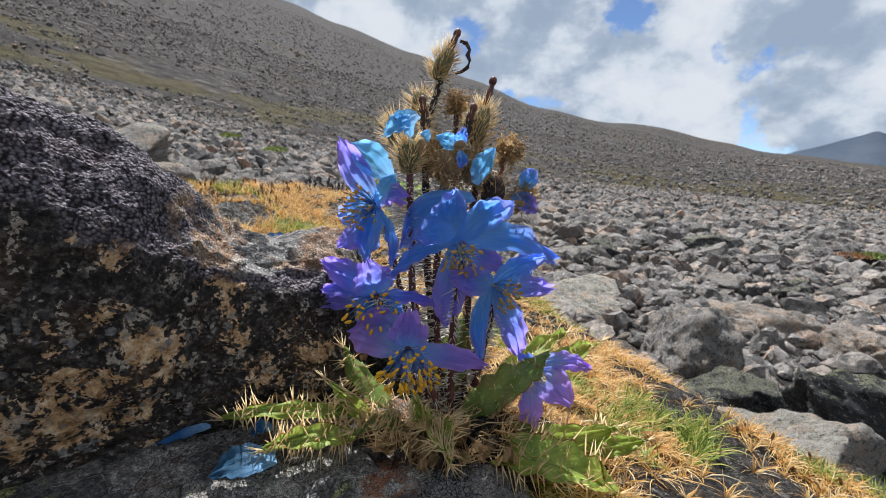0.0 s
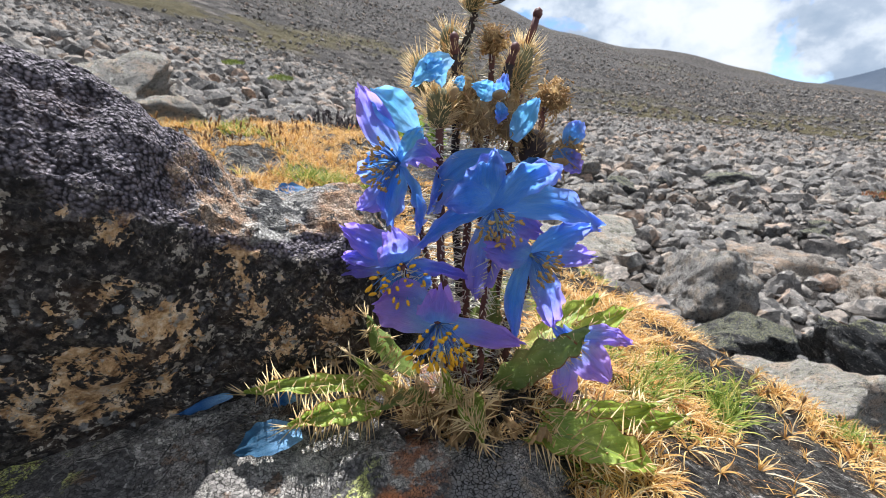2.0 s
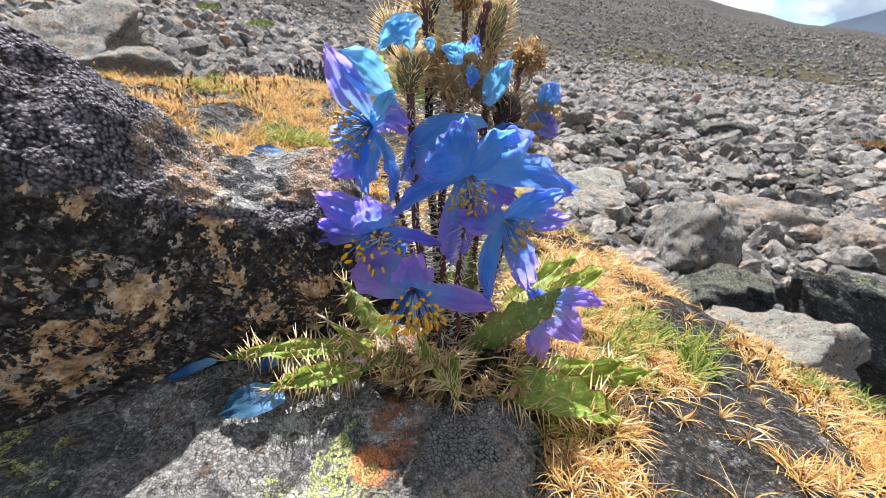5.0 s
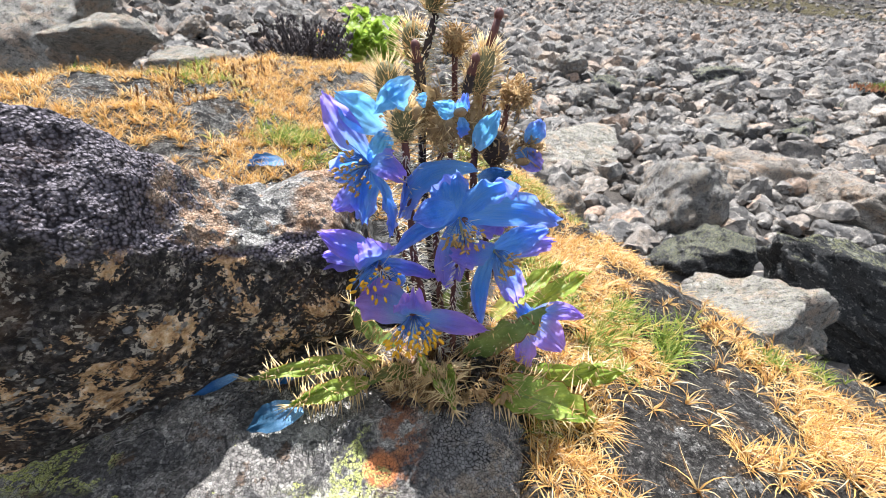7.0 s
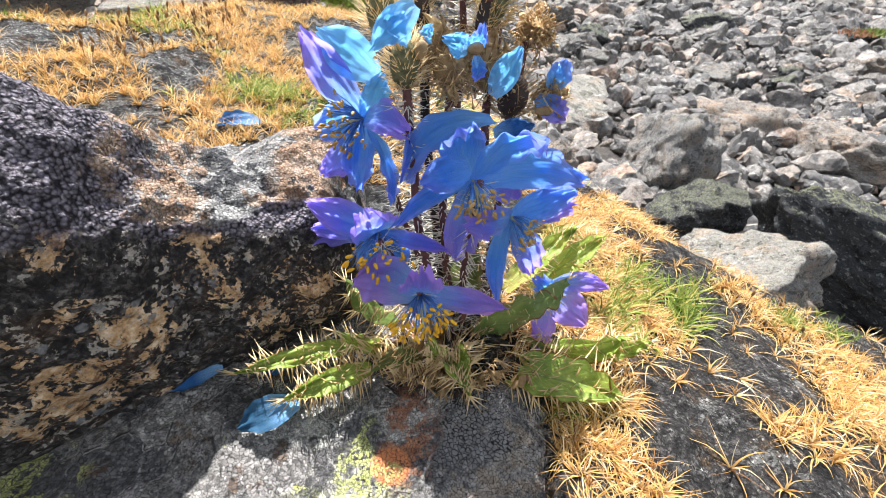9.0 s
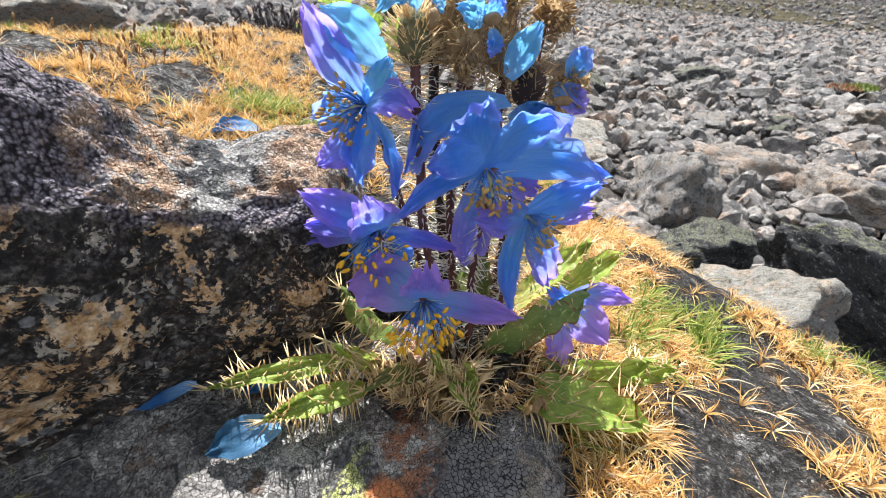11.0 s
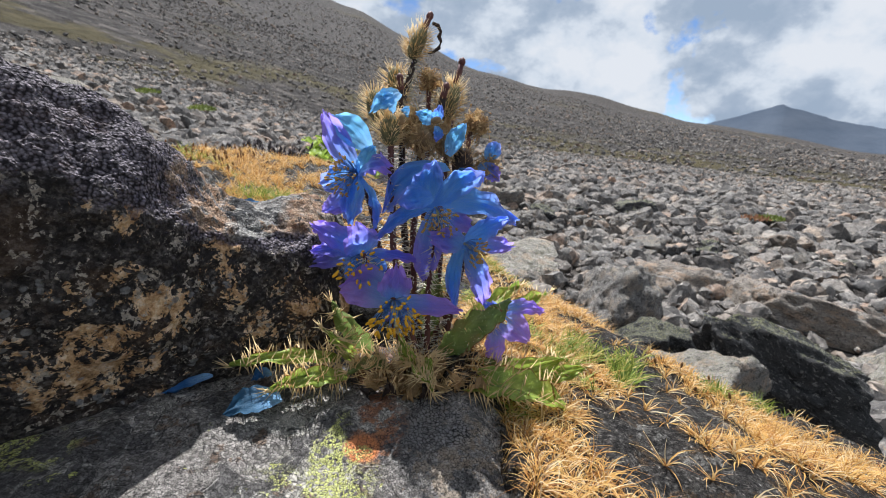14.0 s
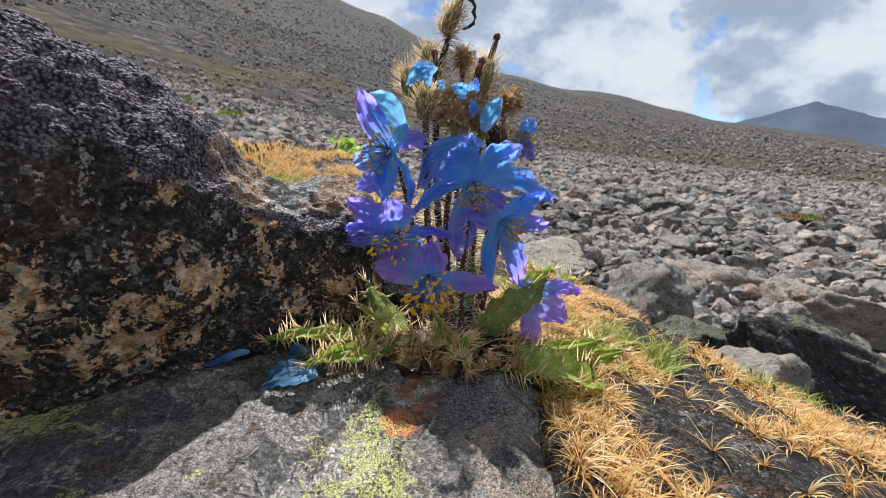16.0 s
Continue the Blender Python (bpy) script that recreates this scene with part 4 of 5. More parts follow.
scree("slope_scree", "loose grey scree scattered over the hillside", 18000, 50.0, 200.0, 0.10, 0.42, 1, 8, 0.2, 0.5)
# ---- the poppy ----
plant_rng = random.Random(5)


def V(*a):
    return Vector(a)


def blade_grid(base, tip, width, face, arch, bow, ruffle, nu, nv, shape, cup, seed, lobes=0.0, lobe_n=6, middle=None):
    """A petal or leaf surface from base to tip. face: the way it looks; arch: rise of its middle along face; bow: sideways bend."""
    base, tip = Vector(base), Vector(tip)
    d = tip - base
    length = d.length
    along = d.normalized()
    side = along.cross(Vector(face)).normalized()
    nrm = side.cross(along).normalized()
    bend = Vector(middle) - (base + tip) / 2 if middle else nrm * arch + side * bow
    rng = random.Random(seed)
    ph, ph2, k1, k2 = rng.uniform(0, 6.3), rng.uniform(0, 6.3), rng.uniform(2.5, 4.5), rng.uniform(6, 9)
    v, uv = [], []
    for i in range(nu):
        u = i / (nu - 1)
        mid = base + d * u + bend * (4 * u * (1 - u))
        w = width * 0.5 * shape(u)
        for j in range(nv):
            s = 2 * j / (nv - 1) - 1
            wl = w * (1 - lobes * (0.5 + 0.5 * math.cos(2 * math.pi * lobe_n * u + (0 if s > 0 else 1.3))) * abs(s) ** 2)
            tear = 1 + 0.06 * noise.noise(Vector((s * 3.5 + ph, ph2, 0.0))) * u ** 4 + 0.04 * noise.noise(Vector((s * 12 + ph, ph2, 0.0))) * u ** 6
            edge = abs(s) ** 1.5 * u
            lift = ruffle * (edge * math.sin(k1 * 2.2 * u * 3 + 2.4 * s + ph) + 0.5 * u * math.sin(k2 * s + ph2 + 3 * u))
            lift += cup * width * (s * s - 0.4) * (0.3 + 0.7 * u)
            lift += ruffle * 1.1 * u * noise.noise(Vector((u * 4 + ph, s * 3 + ph2, ph))) + ruffle * 0.5 * u * noise.noise(Vector((u * 9 + ph2, s * 7, ph)))
            lift += ruffle * 0.12 * u * math.sin(17 * s + ph + 2.5 * noise.noise(Vector((u * 3, ph, s)))) * (1 - 0.5 * abs(s))
            back = (1 - math.sqrt(max(0.0, 1 - (0.85 * s) ** 2))) * 0.22 * length * u ** 5
            p = mid + side * (s * wl) + nrm * lift + along * (length * (tear - 1) - back)
            v.append(p)
            uv.append((u, s))
    return v, grid_faces(nu, nv), uv


def petal_shape(u):
    return max(0.12, math.sin(math.pi * (0.09 + 0.83 * u ** 1.05)) ** 0.8)


def leaf_shape(u):
    return max(0.05, math.sin(math.pi * (0.06 + 0.93 * u ** 0.9)) ** 0.6)


def petal_mesh(base, tip, width, material, face=(0, -1, 0.25), arch=0.0, bow=0.0, ruffle=0.0027, cup=0.12, seed=0, middle=None):
    v, f, uv = blade_grid(base, tip, width, face, arch, bow, ruffle, 30, 31, petal_shape, cup, seed, middle=middle)
    return mesh_from("petal", v, f, material, uv)


def stamens(flower, centre, axis, count, spread, length, size, gold, seed):
    rng = random.Random(seed)
    axis = Vector(axis).normalized()
    a = axis.orthogonal().normalized()
    b = axis.cross(a)
    fil, one = Heap(), Heap()
    blob(one, Vector((0, 0, 0)), Vector((0, 0, 1)), size * 1.1, size * 0.25, 6, 5)
    shared = one.mesh("anther", gold)
    for k in range(count):
        t = 2.4 * k + rng.uniform(-0.4, 0.4)
        s = spread * math.sqrt((k + 0.5) / count) * rng.uniform(0.8, 1.15)
        d = (axis * math.cos(s) + (a * math.cos(t) + b * math.sin(t)) * math.sin(s)).normalized()
        l = length * rng.uniform(0.75, 1.1)
        end = Vector(centre) + d * l + Vector((0, 0, -0.0012))
        mid = Vector(centre) + d * l * 0.55 + Vector((0, 0, 0.0005))
        tube(fil, [centre, mid, end], [0.00030, 0.00026, 0.00020], 3)
        turn = Vector((rng.uniform(-1, 1), rng.uniform(-1, 1), rng.uniform(-1, 1)))
        ob = part("anther", shared, flower)
        ob.matrix_basis = Matrix.Translation(ob.location + end) @ (d + turn * 0.7).to_track_quat("Z", "Y").to_matrix().to_4x4() @ Matrix.Scale(rng.uniform(0.8, 1.2), 4)
    part("filament_tuft", fil.mesh("filament_tuft", FILAMENT), flower, "fine blue filaments")


def pistil_mesh(centre, axis, length, radius):
    h = Heap()
    axis = Vector(axis).normalized()
    blob(h, Vector(centre) + axis * length * 0.45, axis, length, radius, 8, 7)
    tube(h, [Vector(centre) + axis * length * 0.8, Vector(centre) + axis * length * 1.35], [radius * 0.35, radius * 0.25], 5)
    blob(h, Vector(centre) + axis * length * 1.4, axis, radius * 0.9, radius * 0.5, 6, 4)
    return h.mesh("flower", PISTIL)


poppy = thing("blue_poppy", "spiny blue Himalayan poppy in bloom growing beside a boulder", "flower", (0.004, 0.238, 0.005))

FLOWERS = [
    # centre, stamen axis, count, spread, length, anther size, anthers, label, petals (base or None for the centre, tip, width, material, middle or None, face)
    ((0.008, 0.219, 0.113), (0.10, -0.80, -0.55), 46, 0.80, 0.0165, 0.0029, OLD_ANTHER, "broad bright blue flower with ochre stamens", [
        ((0.016, 0.226, 0.1365), (-0.0228, 0.2290, 0.1090), 0.0150, BLUE, (-0.0085, 0.2300, 0.1300), (-0.1, -1, -0.2)),
        (None, (0.0055, 0.2065, 0.1400), 0.0190, BLUE, (0.0030, 0.2190, 0.1285), (0.1, -1, -0.3)),
        ((0.006, 0.2170, 0.1200), (-0.0145, 0.2110, 0.1165), 0.0150, BLUE, None, (-0.2, -1, 0.5)),
        (None, (0.0335, 0.2040, 0.1335), 0.0160, BLUE, (0.0220, 0.2160, 0.1285), (0.3, -1, 0.0)),
        (None, (0.0645, 0.2350, 0.1015), 0.0185, BLUE, (0.0360, 0.2230, 0.1150), (0.2, -1, 0.8)),
        (None, (-0.0270, 0.2110, 0.0970), 0.0085, BLUE, (-0.0100, 0.2130, 0.1100), (0.0, -1, 0.6)),
        (None, (0.0010, 0.2250, 0.0655), 0.0175, VIOLET, None, (-0.1, -1, 0.0)),
        (None, (0.0350, 0.2400, 0.0960), 0.0130, VIOLET, None, (0.2, -1, 0.0))]),
    ((0.0272, 0.226, 0.0895), (0.75, -0.72, -0.28), 42, 0.75, 0.0150, 0.0026, OLD_ANTHER, "blue flower turned aside with faded stamens", [
        (None, (0.0035, 0.2065, 0.0985), 0.0160, VIOLET, None, (0.1, -1, 0.1)),
        (None, (0.0520, 0.2150, 0.1075), 0.0135, BLUE, None, (-0.3, -1, 0.7)),
        (None, (0.0665, 0.2490, 0.0815), 0.0130, VIOLET, None, (0.0, -1, 0.5)),
        (None, (0.0195, 0.2080, 0.0530), 0.0095, BLUE, (0.0195, 0.2170, 0.0720), (-0.2, -1, 0.0)),
        (None, (0.0465, 0.2420, 0.0415), 0.0165, VIOLET, (0.0390, 0.2300, 0.0650), (0.3, -1, 0.0))]),
    ((-0.0352, 0.229, 0.083), (0.02, -0.80, -0.60), 54, 0.95, 0.0205, 0.0033, ANTHER, "violet-blue flower with golden stamens", [
        (None, (-0.0650, 0.2275, 0.1020), 0.0160, VIOLET, None, (0.1, -1, 0.7)),
        (None, (-0.0680, 0.2340, 0.0835), 0.0110, VIOLET, (-0.0530, 0.2290, 0.0865), (0, -1, 0.7)),
        (None, (-0.0705, 0.2420, 0.0745), 0.0130, DARK_VIOLET, (-0.0560, 0.2360, 0.0790), (0, -1, 0.1)),
        (None, (-0.0380, 0.2115, 0.1050), 0.0225, VIOLET, None, (0.2, -1, 0.2)),
        (None, (-0.0035, 0.2105, 0.0835), 0.0080, VIOLET, (-0.0200, 0.2180, 0.0850), (0, -1, 0.8)),
        (None, (-0.0310, 0.2200, 0.0640), 0.0260, BLUE, None, (0, -1, -0.1))]),
    ((-0.017, 0.211, 0.0590), (0.05, -0.80, -0.60), 60, 1.0, 0.0205, 0.0036, ANTHER, "purple flower facing down with golden stamens", [
        (None, (-0.0490, 0.2150, 0.0655), 0.0260, PURPLE, (-0.0330, 0.2120, 0.0680), (0.1, -1, 0.2)),
        (None, (-0.0160, 0.1985, 0.0830), 0.0200, PURPLE, None, (0, -1, 0.0)),
        (None, (0.0225, 0.2020, 0.0540), 0.0125, PURPLE, (0.0030, 0.2070, 0.0565), (0, -1, 0.7)),
        (None, (-0.0150, 0.2150, 0.0440), 0.0140, DARK_VIOLET, None, (0, -1, 0.0))]),
    ((-0.0385, 0.252, 0.130), (-0.80, -0.60, -0.05), 58, 1.0, 0.0185, 0.0028, OLD_ANTHER, "blue flower with an upright violet petal", [
        (None, (-0.0575, 0.2490, 0.1680), 0.0165, VIOLET, (-0.0500, 0.2520, 0.1490), (0.3, -1, -0.1)),
        (None, (-0.0190, 0.2150, 0.1360), 0.0150, VIOLET, (-0.0280, 0.2330, 0.1370), (0.3, -1, 0.3)),
        (None, (-0.0272, 0.2270, 0.0990), 0.0080, BLUE, (-0.0285, 0.2350, 0.1150), (0.8, -1, 0)),
        (None, (-0.0440, 0.2420, 0.0980), 0.0150, BLUE, None, (-0.3, -1, 0)),
        (None, (-0.0605, 0.2450, 0.1065), 0.0140, VIOLET, (-0.0500, 0.2470, 0.1130), (0, -1, 0.2)),
        (None, (-0.0640, 0.2640, 0.1220), 0.0180, BLUE, None, (-0.2, -1, 0.3)),
        (None, (-0.0275, 0.2580, 0.1480), 0.0120, SKY_BLUE, None, (0.2, -1, 0.1))]),
    ((0.0530, 0.234, 0.038), (0.3, -0.9, -0.2), 14, 0.7, 0.009, 0.0024, ANTHER, "small purple flower low beside the leaves", [
        (None, (0.0840, 0.2255, 0.0420), 0.0110, PURPLE, (0.0680, 0.2280, 0.0455), (0, -1, 0.8)),
        (None, (0.0695, 0.2135, 0.0270), 0.0200, PURPLE, None, (0.2, -1, 0.2)),
        (None, (0.0465, 0.2165, 0.0065), 0.0130, PURPLE, None, (0, -1, 0)),
        (None, (0.0440, 0.2300, 0.0480), 0.0110, BLUE, None, (0, -1, 0.2))]),
]
for k, (c, ax, n, spread, ln, size, gold, label, petals) in enumerate(FLOWERS):
    fl = part("flower", pistil_mesh(c, ax, 0.0085 if k != 3 else 0.0125, 0.0017 if k != 3 else 0.0024), poppy, label)
    for i, (base, tip, width, m, middle, face) in enumerate(petals):
        part("petal", petal_mesh(base or c, tip, width, m, face, 0.0025, 0.0, 0.0028, 0.10, 10 * k + i, middle), fl)
    stamens(fl, c, ax, n, spread, ln, size, gold, 70 + k)


def bristles(heap, path, radius, count, length, rng, lean=0.25):
    """Spines standing off a stem."""
    path = [Vector(p) for p in path]
    for _ in range(count):
        t = rng.uniform(0.04, 0.99) * (len(path) - 1)
        i = min(int(t), len(path) - 2)
        p = path[i].lerp(path[i + 1], t - i)
        d = (path[i + 1] - path[i]).normalized()
        a = d.orthogonal().normalized()
        out = Matrix.Rotation(rng.uniform(0, 6.283), 3, d) @ a
        spike(heap, p + out * radius * 0.8, out + d * rng.uniform(-0.35, lean + 0.2), length * rng.uniform(0.6, 1.15), 0.00046)


def stem(path, r0, r1, count, dark=False):
    rng = random.Random(round(path[-1][0] * 1e5) + 3)
    pts, path = [], [Vector(p) for p in path]
    n = 14
    for i in range(n):
        t = i / (n - 1) * (len(path) - 1)
        k = min(int(t), len(path) - 2)
        p = path[k].lerp(path[k + 1], t - k)
        pts.append(p + Vector((noise.noise(p * 30), noise.noise(p * 30 + Vector((5, 0, 0))), 0)) * 0.0018)
    h, s = Heap(), Heap()
    tube(h, pts, [r0 + (r1 - r0) * i / (n - 1) for i in range(n)], 8)
    ob = part("stem", h.mesh("stem", DARK_POD if dark else STEM), poppy)
    bristles(s, pts, (r0 + r1) / 2, int(count * 1.9), 0.0088, rng)
    part("bristle_coat", s.mesh("bristle_coat", PALE_SPINE), ob, "whitish bristles")


STEMS = [
    ([(-0.006, 0.232, 0.006), (-0.016, 0.232, 0.08), (-0.018, 0.232, 0.153)], 0.0023, 0.0019, 150, False),
    ([(0.002, 0.240, 0.006), (-0.004, 0.242, 0.08), (0.000, 0.239, 0.148)], 0.0022, 0.0018, 150, False),
    ([(-0.002, 0.250, 0.006), (-0.009, 0.252, 0.10), (-0.011, 0.256, 0.17), (-0.001, 0.260, 0.203)], 0.0026, 0.0018, 190, True),
    ([(0.010, 0.250, 0.006), (0.004, 0.258, 0.10), (0.008, 0.262, 0.186)], 0.0022, 0.0015, 150, False),
    ([(0.012, 0.246, 0.006), (0.016, 0.252, 0.09), (0.021, 0.255, 0.165)], 0.0024, 0.0019, 150, False),
    ([(0.016, 0.240, 0.006), (0.024, 0.248, 0.07), (0.029, 0.250, 0.132)], 0.0022, 0.0018, 130, False),
    ([(0.016, 0.246, 0.006), (0.028, 0.258, 0.09), (0.036, 0.262, 0.158)], 0.0020, 0.0016, 120, False),
    ([(0.004, 0.232, 0.006), (0.006, 0.226, 0.07), (0.010, 0.216, 0.114)], 0.0021, 0.0016, 120, False),
    ([(0.014, 0.234, 0.006), (0.024, 0.236, 0.05), (0.030, 0.231, 0.086)], 0.0021, 0.0016, 100, False),
    ([(-0.008, 0.236, 0.006), (-0.022, 0.230, 0.05), (-0.034, 0.219, 0.085)], 0.0018, 0.0014, 90, False),
    ([(-0.004, 0.244, 0.006), (-0.024, 0.250, 0.08), (-0.035, 0.252, 0.124)], 0.0019, 0.0014, 110, False),
    ([(0.000, 0.230, 0.006), (-0.008, 0.222, 0.04), (-0.018, 0.210, 0.061)], 0.0018, 0.0014, 70, False),
    ([(0.012, 0.232, 0.006), (0.034, 0.226, 0.024), (0.048, 0.226, 0.038)], 0.0018, 0.0013, 80, False),
]
for row in STEMS:
    stem(*row)


def pod(centre, axis, length, radius, count, spine, material, seed, label, beak=0.0, name="seed_pod", spine_mat=None):
    """A bristly capsule, with a dark style at its end if beak is given."""
    rng = random.Random(seed)
    axis, centre = Vector(axis).normalized(), Vector(centre)
    h, s = Heap(), Heap()
    blob(h, centre, axis, length, radius * 0.82, 10, 9)
    style = Heap()
    if beak:
        bend = Vector((rng.uniform(-0.15, 0.3), 0, 0.1))
        tip = centre + axis * (length * 0.45 + beak)
        tube(style, [centre + axis * length * 0.3, centre + axis * (length * 0.45 + beak * 0.5), tip + bend * 0.004], [0.0026, 0.0020, 0.0017], 6)
        blob(style, tip + bend * 0.004, axis + bend, 0.006, 0.0024, 6, 5)
    ob = part(name, h.mesh(name, material), poppy, label)
    if beak:
        part("style", style.mesh("style", STEM), ob, "dark brown withered style")
    a = axis.orthogonal().normalized()
    b = axis.cross(a)
    for _ in range(int(count * 1.15)):
        t, c = rng.uniform(0, 6.283), rng.uniform(-0.95, 0.95)
        ring = math.sqrt(1 - c * c)
        out = a * math.cos(t) + b * math.sin(t)
        spike(s, centre + axis * (c * length / 2) + out * ring * radius, out * (0.30 + ring) + axis * (0.85 + 0.6 * c) + Vector((rng.gauss(0, 0.25), rng.gauss(0, 0.25), rng.gauss(0, 0.25))), 0.85 * spine * rng.uniform(0.4, 1.25), 0.00026)
    part("bristle_coat", s.mesh("bristle_coat", spine_mat or SPINE), ob)
    if name == "flower_head":
        tangle(ob, centre, axis, max(length * 0.5, radius), rng)
    return ob


def tangle(head, centre, axis, size, rng):
    """Shrivelled stamens hanging out of a spent flower."""
    h = Heap()
    for _ in range(120):
        d = (Vector((rng.gauss(0, 1), rng.gauss(0, 1), rng.gauss(0, 1))).normalized() + axis * 0.3).normalized()
        a = centre + d * size * rng.uniform(0.3, 0.8)
        m = a + d * size * rng.uniform(0.2, 0.6) + Vector((rng.gauss(0, 1), rng.gauss(0, 1), rng.gauss(0, 1))) * size * 0.22
        e = m + Vector((rng.gauss(0, 1), rng.gauss(0, 1), rng.gauss(-0.7, 1))) * size * 0.32
        tube(h, [a, m, e], [0.00030, 0.00028, 0.00022], 3)
        if rng.random() < 0.6:
            blob(h, e, e - m, 0.0020, 0.0007, 5, 4)
    for _ in range(7):
        d = (Vector((rng.gauss(0, 1), rng.gauss(0, 1), rng.gauss(0, 1))).normalized() + axis * 0.3).normalized()
        v, f, uv = blade_grid(centre + d * size * 0.4, centre + d * size * rng.uniform(1.2, 1.7), size * 0.5, (rng.gauss(0, 1), -1, rng.gauss(0, 1)), 0.002, 0.001, 0.002, 8, 7, leaf_shape, 0.5, rng.randrange(999))
        h.add(v, f, uv)
    part("stamen_tangle", h.mesh("stamen_tangle", TANGLE), head, "golden-brown tangle of dry stamens")


pod((-0.018, 0.232, 0.157), (0.05, -0.1, 1), 0.019, 0.0070, 280, 0.0080, POD, 1, "olive bristly seed pod")
pod((0.000, 0.238, 0.153), (0.1, -0.4, 1), 0.018, 0.0085, 110, 0.0060, DRY, 2, "brown withered flower head full of dry stamens", 0.0, "flower_head", DRY)
pod((0.021, 0.255, 0.176), (0.30, 0.05, 1), 0.025, 0.0066, 320, 0.0100, POD, 3, "tall bristly seed pod with a dark beak", 0.014)
pod((0.000, 0.260, 0.211), (0.50, 0.0, 1), 0.021, 0.0060, 280, 0.0085, POD, 4, "topmost bristly seed pod with a dark curled beak", 0.008)
pod((-0.026, 0.252, 0.172), (-0.1, 0.0, 1), 0.020, 0.0075, 260, 0.0095, POD, 16, "olive bristly seed pod behind a pale blue petal")
pod((-0.013, 0.268, 0.188), (-0.1, 0.0, 1), 0.020, 0.0070, 240, 0.0095, POD, 5, "straw-coloured bristly seed pod")
pod((0.008, 0.262, 0.189), (0.1, -0.1, 1), 0.012, 0.0050, 110, 0.0075, DRY, 6, "dry brown flower head", 0.0, "flower_head", DRY)
pod((0.029, 0.250, 0.138), (0.1, -0.3, 1), 0.020, 0.0088, 260, 0.0080, DARK_POD, 7, "dark withered seed pod", 0.0, "seed_pod", DRY)
pod((0.039, 0.262, 0.163), (1, -0.2, -0.25), 0.016, 0.0055, 90, 0.0070, DRY, 8, "dry orange-brown flower husk", 0.0, "flower_head", DRY)
pod((0.013, 0.240, 0.172), (0.25, 0.0, 1), 0.016, 0.0030, 60, 0.006, DARK_POD, 9, "dark slender withered pod", 0.004)
pod((-0.010, 0.248, 0.176), (-0.15, 0.0, 1), 0.018, 0.0034, 80, 0.006, DARK_POD, 12, "dark slender withered pod", 0.004)
pod((-0.004, 0.246, 0.160), (0.0, 0.0, 1), 0.020, 0.0070, 110, 0.0065, DRY, 13, "brown tangle of dry husks", 0.0, "flower_head", DRY)
pod((0.016, 0.246, 0.152), (0.1, 0.0, 1), 0.020, 0.0070, 110, 0.0065, DRY, 14, "brown tangle of dry husks", 0.0, "flower_head", DRY)
pod((0.046, 0.254, 0.136), (1, -0.2, 0.1), 0.014, 0.0040, 120, 0.0070, DRY, 15, "dry brown husk with a pale bud", 0.0, "flower_head", DRY)

curl = Heap()
tube(curl, [(0.0095, 0.261, 0.2235), (0.0130, 0.262, 0.2225), (0.0150, 0.262, 0.2190), (0.0138, 0.262, 0.2160), (0.0152, 0.262, 0.2130), (0.0140, 0.262, 0.2095), (0.0105, 0.262, 0.2070), (0.0070, 0.262, 0.2060)], [0.0010, 0.0013, 0.0009, 0.0014, 0.0009, 0.0013, 0.0010, 0.0007], 6)
part("withered_tendril", curl.mesh("withered_tendril", DARK_POD), poppy, "black curled withered petal")

for c, ax, l, r in (((-0.0115, 0.226, 0.163), (0.3, 0, 1), 0.007, 0.0021), ((0.0085, 0.225, 0.163), (1, 0, 0.2), 0.0065, 0.0022), ((0.043, 0.246, 0.132), (1, 0, 0), 0.008, 0.0022)):
    h = Heap()
    blob(h, Vector(c), Vector(ax), l, r, 9, 7)
    part("bud", h.mesh("bud", DRY), poppy, "pale brown dry bud")

LOOSE = [
    ((-0.0125, 0.224, 0.1775), (-0.0285, 0.212, 0.1665), 0.0105, SKY_BLUE, (0.3, -1, 0.6), 0.003),
    ((-0.0160, 0.222, 0.1660), (-0.0240, 0.216, 0.1760), 0.0100, SKY_BLUE, (0.5, -1, 0.6), 0.003),
    ((-0.0310, 0.260, 0.1460), (-0.0540, 0.259, 0.1660), 0.0190, SKY_BLUE, (0.2, -1, 0.2), 0.005),
    ((0.006, 0.228, 0.162), (-0.003, 0.224, 0.167), 0.009, SKY_BLUE, (0, -1, 0.2), 0.002),
    ((0.007, 0.228, 0.164), (0.011, 0.223, 0.171), 0.007, BLUE, (0.4, -1, 0.4), 0.002),
    ((0.009, 0.228, 0.160), (0.009, 0.226, 0.151), 0.007, BLUE, (0.4, -1, 0), 0.002),
    ((-0.007, 0.232, 0.166), (-0.011, 0.228, 0.169), 0.007, SKY_BLUE, (0, -1, 0.5), 0.001),
    ((0.017, 0.234, 0.143), (0.027, 0.231, 0.162), 0.011, SKY_BLUE, (-0.3, -1, 0.2), 0.004),
    ((0.046, 0.252, 0.140), (0.053, 0.253, 0.152), 0.011, BLUE, (0, -1, 0.2), 0.002),
    ((0.040, 0.250, 0.137), (0.054, 0.247, 0.127), 0.012, VIOLET, (0, -1, 0.4), 0.002),
    ((0.018, 0.232, 0.128), (0.033, 0.224, 0.134), 0.009, FADED, (0, -1, 0.4), 0.002),
]
for i, (a, b, w, m, face, arch) in enumerate(LOOSE):
    part("petal", petal_mesh(a, b, w, m, face, arch, 0.0, 0.0016, 0.22, 200 + i), poppy, "crumpled light blue petal" if m != VIOLET else "crumpled violet petal")


